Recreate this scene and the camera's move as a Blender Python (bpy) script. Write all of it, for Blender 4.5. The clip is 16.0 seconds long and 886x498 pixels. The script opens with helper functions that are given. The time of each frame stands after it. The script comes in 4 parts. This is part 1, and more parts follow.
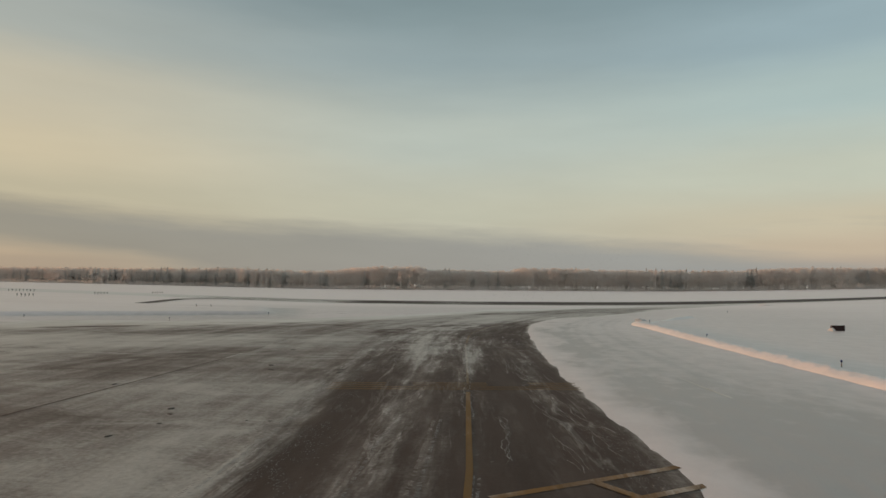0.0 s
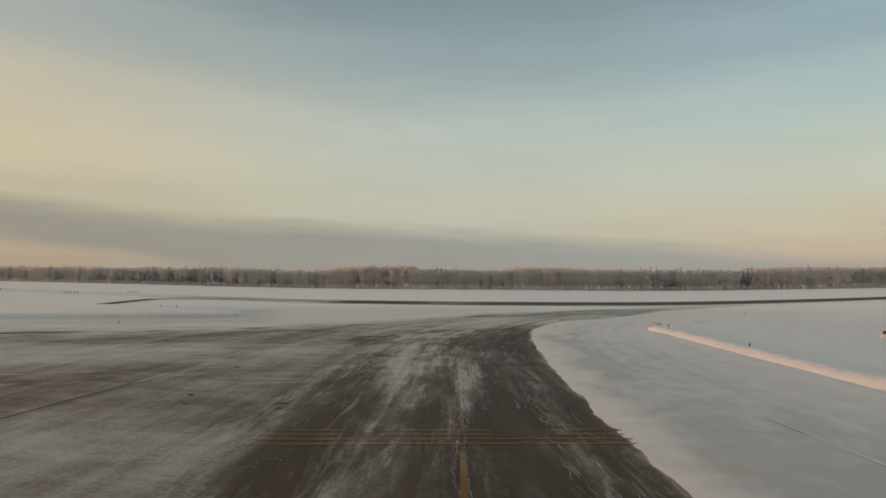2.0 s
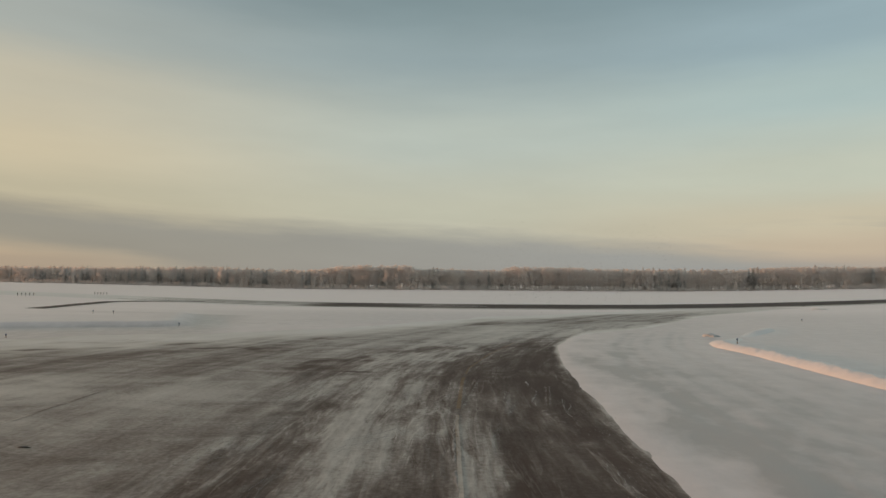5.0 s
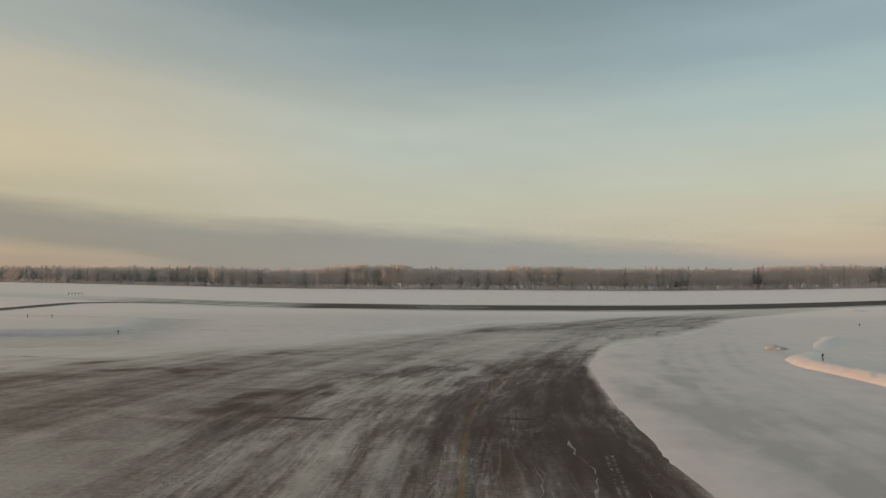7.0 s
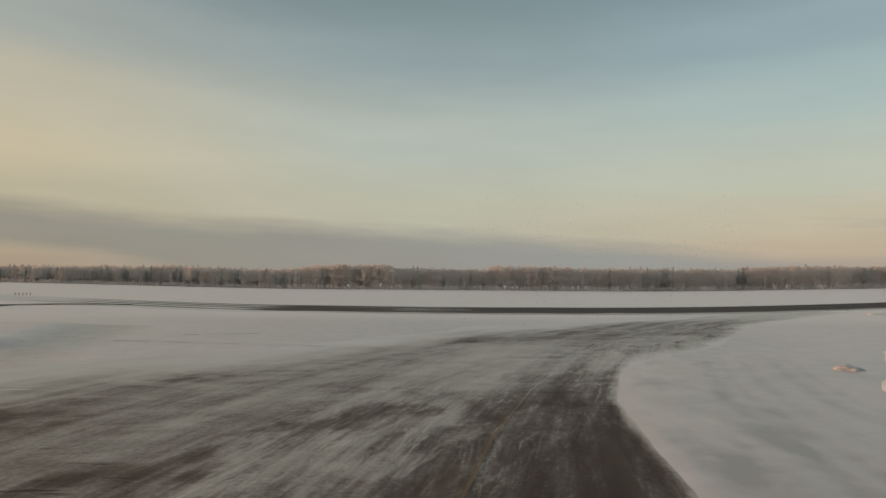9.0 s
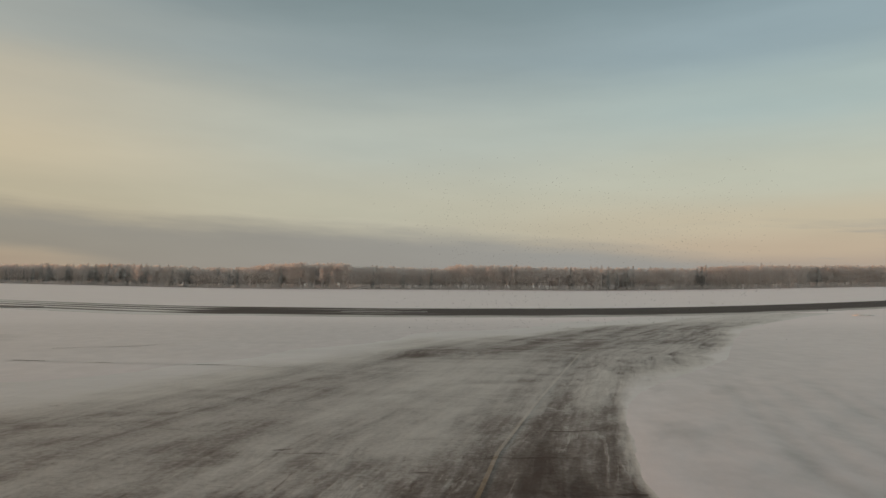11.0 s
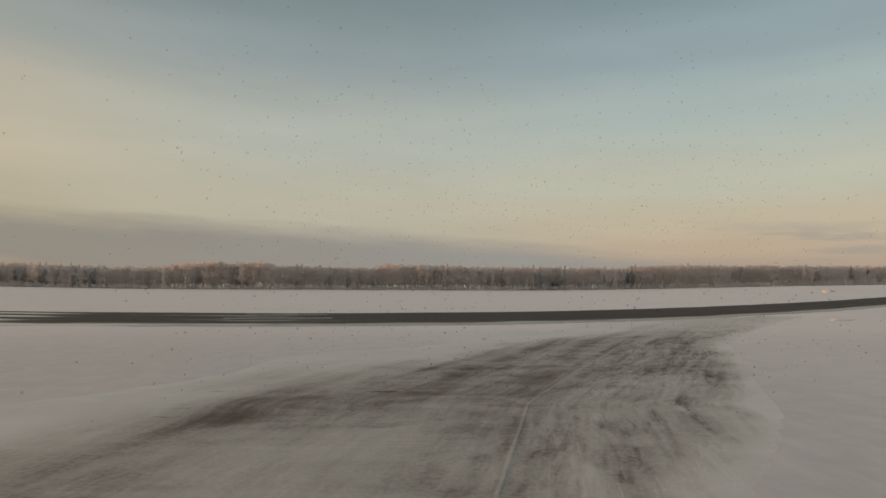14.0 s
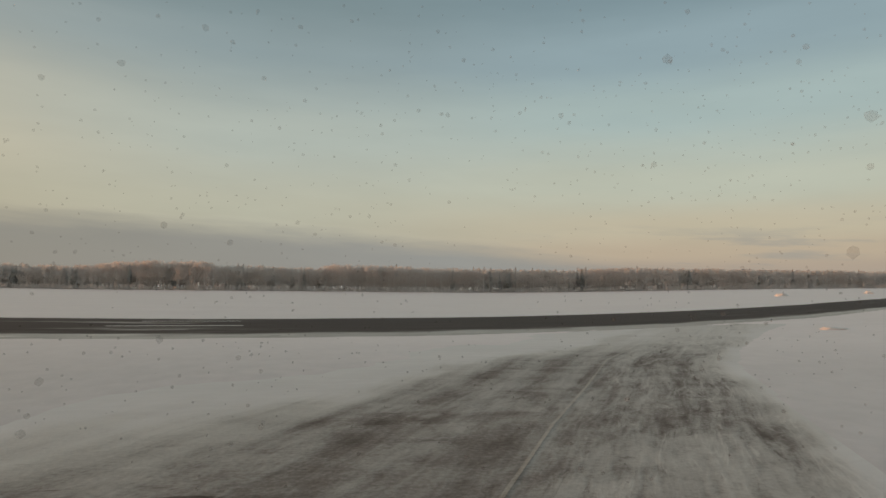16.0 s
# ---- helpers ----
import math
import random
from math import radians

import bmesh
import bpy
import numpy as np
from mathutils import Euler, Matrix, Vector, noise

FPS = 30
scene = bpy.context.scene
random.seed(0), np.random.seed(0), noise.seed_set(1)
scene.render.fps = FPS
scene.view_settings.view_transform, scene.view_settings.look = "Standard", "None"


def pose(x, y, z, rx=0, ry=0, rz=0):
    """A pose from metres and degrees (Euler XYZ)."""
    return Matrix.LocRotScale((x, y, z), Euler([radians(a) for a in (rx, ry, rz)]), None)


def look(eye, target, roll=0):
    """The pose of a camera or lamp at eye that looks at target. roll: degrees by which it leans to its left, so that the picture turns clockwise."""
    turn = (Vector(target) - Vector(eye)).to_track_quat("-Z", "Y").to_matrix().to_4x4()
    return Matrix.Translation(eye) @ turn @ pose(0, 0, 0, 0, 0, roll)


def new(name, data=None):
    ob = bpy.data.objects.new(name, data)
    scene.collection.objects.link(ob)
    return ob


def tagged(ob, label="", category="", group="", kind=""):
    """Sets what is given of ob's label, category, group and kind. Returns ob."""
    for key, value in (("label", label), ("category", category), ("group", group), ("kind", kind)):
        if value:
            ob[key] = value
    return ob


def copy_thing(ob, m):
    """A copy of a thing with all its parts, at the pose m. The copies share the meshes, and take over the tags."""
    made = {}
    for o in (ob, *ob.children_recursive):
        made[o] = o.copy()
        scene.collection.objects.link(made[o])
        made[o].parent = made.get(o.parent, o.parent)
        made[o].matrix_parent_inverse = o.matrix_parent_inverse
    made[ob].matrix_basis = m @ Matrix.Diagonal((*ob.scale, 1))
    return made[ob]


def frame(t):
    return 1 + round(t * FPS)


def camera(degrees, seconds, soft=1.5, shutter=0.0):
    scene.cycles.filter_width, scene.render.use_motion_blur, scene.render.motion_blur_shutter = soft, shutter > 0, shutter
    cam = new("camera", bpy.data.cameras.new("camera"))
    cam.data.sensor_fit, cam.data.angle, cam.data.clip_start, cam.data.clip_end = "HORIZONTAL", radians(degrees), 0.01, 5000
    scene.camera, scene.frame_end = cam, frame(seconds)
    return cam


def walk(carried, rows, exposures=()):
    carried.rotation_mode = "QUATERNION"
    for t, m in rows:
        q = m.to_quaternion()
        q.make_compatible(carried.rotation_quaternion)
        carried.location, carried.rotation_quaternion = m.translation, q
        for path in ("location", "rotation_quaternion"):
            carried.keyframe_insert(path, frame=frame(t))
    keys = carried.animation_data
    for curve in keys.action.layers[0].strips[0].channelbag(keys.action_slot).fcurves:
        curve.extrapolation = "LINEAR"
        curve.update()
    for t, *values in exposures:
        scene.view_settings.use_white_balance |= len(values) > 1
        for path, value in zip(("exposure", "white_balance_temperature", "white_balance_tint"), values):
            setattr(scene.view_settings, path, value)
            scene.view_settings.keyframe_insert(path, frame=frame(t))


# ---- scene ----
# ---- camera and walk ----
cam = camera(69.98, 16.0, soft=1.5)
EYE = 4.0
# seconds, x, y, yaw to the left, pitch up, roll
ROWS = [
    (0, 0.000, 0.000, 5.732, 3.285, 0.324),
    (0.5, -0.146, 1.967, 5.593, 3.305, 0.359),
    (1, -0.311, 4.017, 5.419, 3.300, 0.382),
    (1.5, -0.460, 6.227, 5.220, 3.306, 0.370),
    (2, -0.592, 8.526, 5.033, 3.214, 0.332),
    (2.5, -0.717, 10.893, 4.873, 3.257, 0.390),
    (3, -0.860, 13.377, 4.749, 3.286, 0.431),
    (3.5, -1.003, 15.824, 4.722, 3.268, 0.417),
    (4, -1.190, 18.206, 4.726, 3.276, 0.314),
    (6.5, -2.063, 31.010, 4.780, 3.229, 0.340),
    (7, -2.198, 33.500, 4.637, 3.214, 0.267),
    (7.5, -2.295, 35.975, 4.408, 3.201, 0.241),
    (8, -2.359, 38.479, 4.078, 3.216, 0.252),
    (8.5, -2.399, 41.004, 3.652, 3.243, 0.304),
    (11, -1.737, 52.684, -0.422, 3.206, 0.299),
    (11.5, -1.446, 55.394, -1.470, 3.169, 0.241),
    (12, -1.017, 58.182, -2.543, 3.144, 0.279),
    (12.5, -0.503, 60.966, -3.342, 3.136, 0.271),
    (13, 0.003, 63.673, -4.461, 3.164, 0.301),
    (13.5, 0.609, 66.196, -5.472, 3.160, 0.206),
    (14, 1.288, 68.834, -6.486, 3.227, 0.210),
    (14.5, 1.921, 71.761, -7.600, 3.311, 0.189),
    (15, 2.707, 74.636, -8.694, 3.311, 0.239),
    (15.5, 3.413, 77.396, -9.828, 3.400, 0.311),
    (16, 4.177, 80.039, -10.915, 3.413, 0.513),
]


def aim(x, y, yaw, pitch, roll):
    a, p = radians(yaw), radians(pitch)
    ahead = (-math.sin(a) * math.cos(p), math.cos(a) * math.cos(p), math.sin(p))
    return look((x, y, EYE), (x + ahead[0] * 10, y + ahead[1] * 10, EYE + ahead[2] * 10), roll)


walk(cam, [(r[0], aim(*r[1:])) for r in ROWS],
     exposures=[(0, 0.0, 6500, 10), (4.2, 0.0, 6500, 10), (7.0, -0.04, 6500, 10), (8.7, -0.08, 6500, 10), (11, -0.10, 6600, 12), (13, -0.15, 6720, 14), (14.5, -0.17, 6740, 13), (16, -0.15, 6490, 10)])

# ---- world: thin high cloud over a low winter sun ----
SUN_FROM = Vector((-0.982, 0.19, 0.0)).normalized()
SUN_ELEVATION = radians(4.6)
world = bpy.data.worlds.new("winter_sky")
scene.world = world
world.use_nodes = True
wn, wl = world.node_tree.nodes, world.node_tree.links
wn.clear()


def srgb(r, g, b):
    out = []
    for v in (r, g, b):
        v = v / 255
        out.append(v / 12.92 if v <= 0.04045 else ((v + 0.055) / 1.055) ** 2.4)
    return (*out, 1)


def wmath(op, a, b=None, c=None):
    n = wn.new("ShaderNodeMath")
    n.operation = op
    for i, v in enumerate((a, b, c)):
        if v is None:
            continue
        if isinstance(v, (int, float)):
            n.inputs[i].default_value = v
        else:
            wl.new(v, n.inputs[i])
    return n.outputs[0]


coord = wn.new("ShaderNodeTexCoord")
split = wn.new("ShaderNodeSeparateXYZ")
wl.new(coord.outputs["Generated"], split.inputs[0])
elevation = wmath("MULTIPLY", wmath("ARCSINE", split.outputs[2]), 180 / math.pi)
azimuth = wmath("MULTIPLY", wmath("ARCTAN2", split.outputs[0], split.outputs[1]), 180 / math.pi)
veil = wn.new("ShaderNodeCombineXYZ")
wl.new(wmath("MULTIPLY", azimuth, 0.035), veil.inputs[0])
wl.new(wmath("MULTIPLY", elevation, 0.30), veil.inputs[1])
wisps = wn.new("ShaderNodeTexNoise")
wisps.inputs["Scale"].default_value = 1.0
wisps.inputs["Detail"].default_value = 5.0
wisps.inputs["Roughness"].default_value = 0.5
wl.new(veil.outputs[0], wisps.inputs["Vector"])
waver = wmath("MULTIPLY", wmath("SUBTRACT", wisps.outputs[0], 0.5), 2.4)
level = wmath("MULTIPLY", wmath("ADD", elevation, wmath("MULTIPLY", waver, wmath("MINIMUM", wmath("MULTIPLY", elevation, 0.12), 1.0))), 1 / 40)


def sky_ramp(stops):
    ramp = wn.new("ShaderNodeValToRGB")
    ramp.color_ramp.interpolation = "EASE"
    while len(ramp.color_ramp.elements) < len(stops):
        ramp.color_ramp.elements.new(0.5)
    for e, (deg, rgb) in zip(ramp.color_ramp.elements, stops):
        e.position, e.color = deg / 40, srgb(*rgb)
    wl.new(level, ramp.inputs[0])
    return ramp.outputs[0]


sky_left = sky_ramp([(0, (160, 147, 133)), (1.8, (168, 153, 137)), (2.8, (184, 166, 144)), (5.3, (186, 174, 148)),
                     (7.4, (190, 180, 154)), (10.4, (207, 193, 163)), (15.3, (197, 189, 167)), (20, (170, 175, 168)), (25, (146, 158, 159)), (39, (149, 149, 144))])
sky_mid = sky_ramp([(0, (178, 172, 158)), (3.0, (186, 181, 163)), (4.7, (189, 186, 168)), (6.6, (194, 193, 174)),
                    (13, (187, 195, 185)), (20, (151, 167, 169)), (25, (131, 149, 152)), (39, (147, 149, 147))])
sky_right = sky_ramp([(0, (178, 165, 152)), (1.8, (184, 169, 153)), (3.0, (196, 180, 158)), (5.0, (202, 192, 168)), (8.9, (198, 202, 185)),
                      (15, (176, 194, 191)), (20, (154, 175, 181)), (25, (134, 156, 163)), (39, (147, 150, 149))])


def mix_sky(a, b, lo, hi):
    r = wn.new("ShaderNodeMapRange")
    r.interpolation_type = "SMOOTHSTEP"
    r.inputs["From Min"].default_value, r.inputs["From Max"].default_value = lo, hi
    wl.new(azimuth, r.inputs["Value"])
    m = wn.new("ShaderNodeMix")
    m.data_type = "RGBA"
    wl.new(r.outputs[0], m.inputs["Factor"])
    wl.new(a, m.inputs["A"])
    wl.new(b, m.inputs["B"])
    return m.outputs["Result"]


plain_cloud = mix_sky(mix_sky(sky_left, sky_mid, -44, -4), sky_right, -6, 30)


def by_azimuth(stops, scale):
    """A value that changes with the compass: stops of (degrees, value), values below scale."""
    ramp = wn.new("ShaderNodeValToRGB")
    while len(ramp.color_ramp.elements) < len(stops):
        ramp.color_ramp.elements.new(0.5)
    for e, (deg, v) in zip(ramp.color_ramp.elements, stops):
        e.position, e.color = (deg + 60) / 120, (v / scale,) * 3 + (1,)
    wl.new(wmath("DIVIDE", wmath("ADD", azimuth, 60), 120), ramp.inputs[0])
    return wmath("MULTIPLY", ramp.outputs[0], scale)


def soften(value, lo, hi):
    r = wn.new("ShaderNodeMapRange")
    r.interpolation_type = "SMOOTHSTEP"
    r.inputs["From Min"].default_value, r.inputs["From Max"].default_value = lo, hi
    wl.new(value, r.inputs["Value"])
    return r.outputs[0]


# a low bank of cloud that sinks towards the right, and broken shreds beyond its end
bank_top = by_azimuth([(-60, 7.6), (-40, 6.5), (-27, 5.5), (-14, 5.1), (-4, 4.8), (8, 4.1), (16, 3.1), (24, 2.2), (34, 1.2)], 8)
bank_foot = by_azimuth([(-60, 3.6), (-40, 3.0), (-32, 2.3), (-25, 1.0), (-18, 0.0)], 8)
rag_at = wn.new("ShaderNodeCombineXYZ")
wl.new(wmath("MULTIPLY", azimuth, 0.09), rag_at.inputs[0])
wl.new(wmath("ADD", wmath("MULTIPLY", elevation, 0.75), wmath("MULTIPLY", azimuth, 0.03)), rag_at.inputs[1])
rag = wn.new("ShaderNodeTexNoise")
rag.inputs["Scale"].default_value = 1.0
rag.inputs["Detail"].default_value = 8.0
rag.inputs["Roughness"].default_value = 0.58
wl.new(rag_at.outputs[0], rag.inputs["Vector"])
ragged_by = wmath("MULTIPLY", wmath("SUBTRACT", rag.outputs[0], 0.5), 2.6)
depth_in = wmath("ADD", wmath("SUBTRACT", bank_top, elevation), ragged_by)
over_foot = wmath("ADD", wmath("SUBTRACT", elevation, bank_foot), wmath("MULTIPLY", ragged_by, 0.5))
fringe = soften(wmath("ABSOLUTE", wmath("ADD", depth_in, 0.55)), 0.7, 0.0)
thick = wmath("MULTIPLY", soften(depth_in, -1.0, 1.5), soften(over_foot, -0.8, 0.9))
shreds = wmath("MULTIPLY", soften(rag.outputs[0], 0.50, 0.66), wmath("MULTIPLY", soften(elevation, 6.0, 3.6), soften(azimuth, 14, 27)))
thick = wmath("MAXIMUM", thick, wmath("MULTIPLY", shreds, 0.55))
tone = wn.new("ShaderNodeValToRGB")
for e, (deg, rgb) in zip(tone.color_ramp.elements, ((-40, (147, 143, 134)), (12, (157, 158, 155)))):
    e.position, e.color = (deg + 60) / 120, srgb(*rgb)
wl.new(wmath("DIVIDE", wmath("ADD", azimuth, 60), 120), tone.inputs[0])
lit = wn.new("ShaderNodeVectorMath")
lit.operation = "SCALE"
wl.new(plain_cloud, lit.inputs[0])
wl.new(wmath("ADD", 1.0, wmath("MULTIPLY", wmath("MULTIPLY", fringe, soften(elevation, 2.0, 4.0)), 0.035)), lit.inputs["Scale"])
banked = wn.new("ShaderNodeMix")
banked.data_type = "RGBA"
wl.new(wmath("MULTIPLY", thick, soften(elevation, -4, -1)), banked.inputs["Factor"])
wl.new(lit.outputs[0], banked.inputs["A"])
wl.new(tone.outputs[0], banked.inputs["B"])
plain_cloud = banked.outputs["Result"]
streaks = wn.new("ShaderNodeCombineXYZ")
wl.new(wmath("ADD", wmath("MULTIPLY", azimuth, 0.05), wmath("MULTIPLY", elevation, 0.03)), streaks.inputs[0])
wl.new(wmath("MULTIPLY", elevation, 0.22), streaks.inputs[1])
brush = wn.new("ShaderNodeTexNoise")
brush.inputs["Scale"].default_value = 1.6
brush.inputs["Detail"].default_value = 7.0
brush.inputs["Roughness"].default_value = 0.55
wl.new(streaks.outputs[0], brush.inputs["Vector"])
grain = wn.new("ShaderNodeVectorMath")
grain.operation = "SCALE"
wl.new(plain_cloud, grain.inputs[0])
wl.new(wmath("ADD", wmath("MULTIPLY", brush.outputs[0], 0.16), 0.925), grain.inputs["Scale"])
cloud = grain.outputs[0]
clear = wn.new("ShaderNodeTexSky")
clear.sky_type = "NISHITA"
clear.sun_disc = False
clear.sun_elevation = SUN_ELEVATION
clear.sun_rotation = math.atan2(SUN_FROM.x, SUN_FROM.y)
dim = wn.new("ShaderNodeVectorMath")
dim.operation = "SCALE"
dim.inputs["Scale"].default_value = 0.12
wl.new(clear.outputs[0], dim.inputs[0])
blend = wn.new("ShaderNodeMix")
blend.data_type = "RGBA"
blend.inputs["Factor"].default_value = 0.92
wl.new(dim.outputs[0], blend.inputs["A"])
wl.new(cloud, blend.inputs["B"])
back = wn.new("ShaderNodeBackground")
back.inputs["Strength"].default_value = 1.0
wl.new(blend.outputs["Result"], back.inputs["Color"])
wl.new(back.outputs[0], wn.new("ShaderNodeOutputWorld").inputs["Surface"])

sun = new("sun", bpy.data.lights.new("sun", "SUN"))
sun.data.energy, sun.data.angle, sun.data.color = 2.4, radians(0.6), (1.0, 0.44, 0.20)
rise = SUN_FROM * math.cos(SUN_ELEVATION) + Vector((0, 0, math.sin(SUN_ELEVATION)))
sun.matrix_world = look(rise * 200, (0, 0, 0))

# ---- materials ----


class Nodes:
    """A material's tree, with short ways to add nodes."""

    def __init__(self, name):
        self.mat = bpy.data.materials.new(name)
        self.mat.use_nodes = True
        self.n, self.l = self.mat.node_tree.nodes, self.mat.node_tree.links
        self.bsdf = self.n["Principled BSDF"]
        self.place = self.n.new("ShaderNodeNewGeometry").outputs["Position"]

    def put(self, socket, v):
        if isinstance(v, (int, float, tuple)):
            socket.default_value = v
        else:
            self.l.new(v, socket)

    def math(self, op, a, b=0.0, c=0.0):
        n = self.n.new("ShaderNodeMath")
        n.operation = op
        for i, v in enumerate((a, b, c)):
            self.put(n.inputs[i], v)
        return n.outputs[0]

    def noise(self, vector, scale=(1, 1, 1), detail=4.0, rough=0.55, warp=0.0):
        m = self.n.new("ShaderNodeMapping")
        m.inputs["Scale"].default_value = scale
        self.l.new(vector, m.inputs["Vector"])
        n = self.n.new("ShaderNodeTexNoise")
        n.inputs["Scale"].default_value = 1.0
        n.inputs["Detail"].default_value = detail
        n.inputs["Roughness"].default_value = rough
        n.inputs["Distortion"].default_value = warp
        self.l.new(m.outputs[0], n.inputs["Vector"])
        return n.outputs[0]

    def ramp(self, v, lo, hi, a=0.0, b=1.0):
        r = self.n.new("ShaderNodeMapRange")
        r.interpolation_type = "SMOOTHSTEP"
        for key, val in (("From Min", lo), ("From Max", hi), ("To Min", a), ("To Max", b)):
            r.inputs[key].default_value = val
        self.put(r.inputs["Value"], v)
        return r.outputs[0]

    def mix(self, f, a, b):
        m = self.n.new("ShaderNodeMix")
        m.data_type = "RGBA"
        self.put(m.inputs["Factor"], f)
        self.put(m.inputs["A"], (*a, 1) if isinstance(a, tuple) and len(a) == 3 else a)
        self.put(m.inputs["B"], (*b, 1) if isinstance(b, tuple) and len(b) == 3 else b)
        return m.outputs["Result"]

    def attribute(self, name):
        a = self.n.new("ShaderNodeAttribute")
        a.attribute_name = name
        return a

    def bump(self, height, strength, distance):
        b = self.n.new("ShaderNodeBump")
        b.inputs["Strength"].default_value, b.inputs["Distance"].default_value = strength, distance
        self.l.new(height, b.inputs["Height"])
        self.l.new(b.outputs[0], self.bsdf.inputs["Normal"])

    def finish(self, colour, rough, metal=0.0, spec=0.3):
        self.put(self.bsdf.inputs["Base Color"], (*colour, 1) if isinstance(colour, tuple) else colour)
        self.put(self.bsdf.inputs["Roughness"], rough)
        self.put(self.bsdf.inputs["Metallic"], metal)
        self.bsdf.inputs["Specular IOR Level"].default_value = spec
        return self.mat


def snow_material(name, low=(0.835, 0.770, 0.765), high=(0.945, 0.880, 0.874), bump=0.34):
    k = Nodes(name)
    broad = k.noise(k.place, (0.05, 0.10, 0.05), 6, 0.6, 0.6)
    drift = k.noise(k.place, (0.9, 0.8, 1.0), 7, 0.62, 0.3)
    ripple = k.noise(k.place, (2.6, 1.2, 2.0), 6, 0.68, 0.9)
    grain = k.noise(k.place, (11, 11, 11), 4, 0.65)
    v = k.math("ADD", k.math("MULTIPLY", broad, 0.5), k.math("MULTIPLY", drift, 0.5))
    carved = k.ramp(k.noise(k.place, (0.36, 0.30, 1), 9, 0.66, 0.3), 0.50, 0.66)
    patch = k.math("MULTIPLY", carved, k.ramp(k.noise(k.place, (0.05, 0.07, 1), 3, 0.5), 0.40, 0.65))
    torn = k.ramp(k.noise(k.place, (0.9, 0.6, 1), 9, 0.66, 0.2), 0.26, 0.74, 0.62, 1.08)
    soil_shade = k.math("MULTIPLY", k.attribute("soil_shade").outputs["Fac"], torn)
    k.bump(k.math("ADD", k.math("ADD", k.math("MULTIPLY", drift, 1.0), k.math("MULTIPLY", ripple, 0.5)), k.math("MULTIPLY", grain, 0.25)), bump, 0.06)
    return k.finish(k.mix(soil_shade, k.mix(k.math("MULTIPLY", patch, 0.22), k.mix(k.ramp(v, 0.26, 0.74), low, high), (0.66, 0.65, 0.648)), (0.425, 0.40, 0.388)), 0.38, 0, 0.8)


def paved_material(name, base, base2, dust=(0.66, 0.645, 0.592), shift=0.0):
    """A hard surface over which the wind lays snow: 'cover' says how much, 'flow' how the streaks run."""
    k = Nodes(name)
    cover, flow = k.attribute("cover").outputs["Fac"], k.attribute("flow").outputs["Vector"]
    lively = k.attribute("lively").outputs["Fac"]
    streak = k.noise(flow, (0.8, 0.042, 1), 8, 0.62, 0.35)
    thin = k.noise(flow, (3.4, 0.20, 1), 7, 0.68, 0.5)
    wisp = k.noise(flow, (0.50, 0.13, 1), 10, 0.62, 0.8)
    crumb = k.noise(flow, (2.4, 0.6, 1), 6, 0.66, 0.4)
    fine = k.noise(k.place, (7, 7, 7), 5, 0.7)
    s = k.math("ADD", cover, shift)
    for v, w in ((streak, 0.50), (wisp, 0.42), (thin, 0.30), (crumb, 0.30)):
        s = k.math("ADD", s, k.math("MULTIPLY", k.math("MULTIPLY", k.math("SUBTRACT", v, 0.5), w), lively))
    s = k.math("ADD", s, k.math("MULTIPLY", k.math("SUBTRACT", fine, 0.5), 0.26))
    torn = k.noise(k.place, (0.24, 0.50, 1), 9, 0.64, 0.9)
    s = k.math("ADD", s, k.math("MULTIPLY", k.math("MULTIPLY", k.math("SUBTRACT", torn, 0.5), 0.32), k.ramp(lively, 0.50, 1.0, 1.0, 0.5)))
    fleck = k.math("MULTIPLY", k.ramp(k.noise(k.place, (0.30, 1.5, 1), 7, 0.66, 0.4), 0.615, 0.68), k.ramp(k.noise(k.place, (0.05, 0.07, 1), 2, 0.5), 0.48, 0.62))
    s = k.math("SUBTRACT", s, k.math("MULTIPLY", fleck, 0.24))
    snow = k.ramp(s, 0.10, 1.0)
    crisp = k.ramp(lively, 0.55, 0.92)
    vein = k.noise(flow, (0.85, 0.11, 1), 7, 0.60, 0.6)
    vein = k.ramp(k.math("ABSOLUTE", k.math("SUBTRACT", vein, 0.5)), 0.032, 0.004)
    vein = k.math("MULTIPLY", vein, k.ramp(k.noise(flow, (0.5, 0.16, 1), 4, 0.55), 0.44, 0.60))
    snow = k.math("ADD", snow, k.math("MULTIPLY", k.math("MULTIPLY", vein, 0.13), crisp))
    drawn = k.math("MULTIPLY", k.ramp(k.noise(flow, (2.4, 0.15, 1), 9, 0.70, 0.9), 0.56, 0.65), k.ramp(wisp, 0.44, 0.58))
    snow = k.math("ADD", snow, k.math("MULTIPLY", k.math("MULTIPLY", drawn, 0.18), crisp))
    clots = k.math("MULTIPLY", k.ramp(k.noise(flow, (3.2, 0.9, 1), 8, 0.72, 0.5), 0.58, 0.68), k.ramp(k.noise(flow, (0.35, 0.10, 1), 3, 0.5), 0.48, 0.60))
    snow = k.math("ADD", snow, k.math("MULTIPLY", k.math("MULTIPLY", clots, 0.20), crisp))
    bared = k.math("MULTIPLY", k.ramp(k.noise(flow, (2.6, 0.30, 1), 8, 0.72, 0.6), 0.57, 0.68), k.ramp(cover, 0.28, 0.42))
    snow = k.math("SUBTRACT", snow, k.math("MULTIPLY", k.math("MULTIPLY", bared, 0.15), k.ramp(lively, 0.35, 0.9)))
    snow = k.ramp(snow, 0.0, 1.0)
    grit = k.noise(k.place, (38, 38, 38), 3, 0.7)
    stain = k.noise(flow, (0.9, 0.12, 1), 4, 0.6)
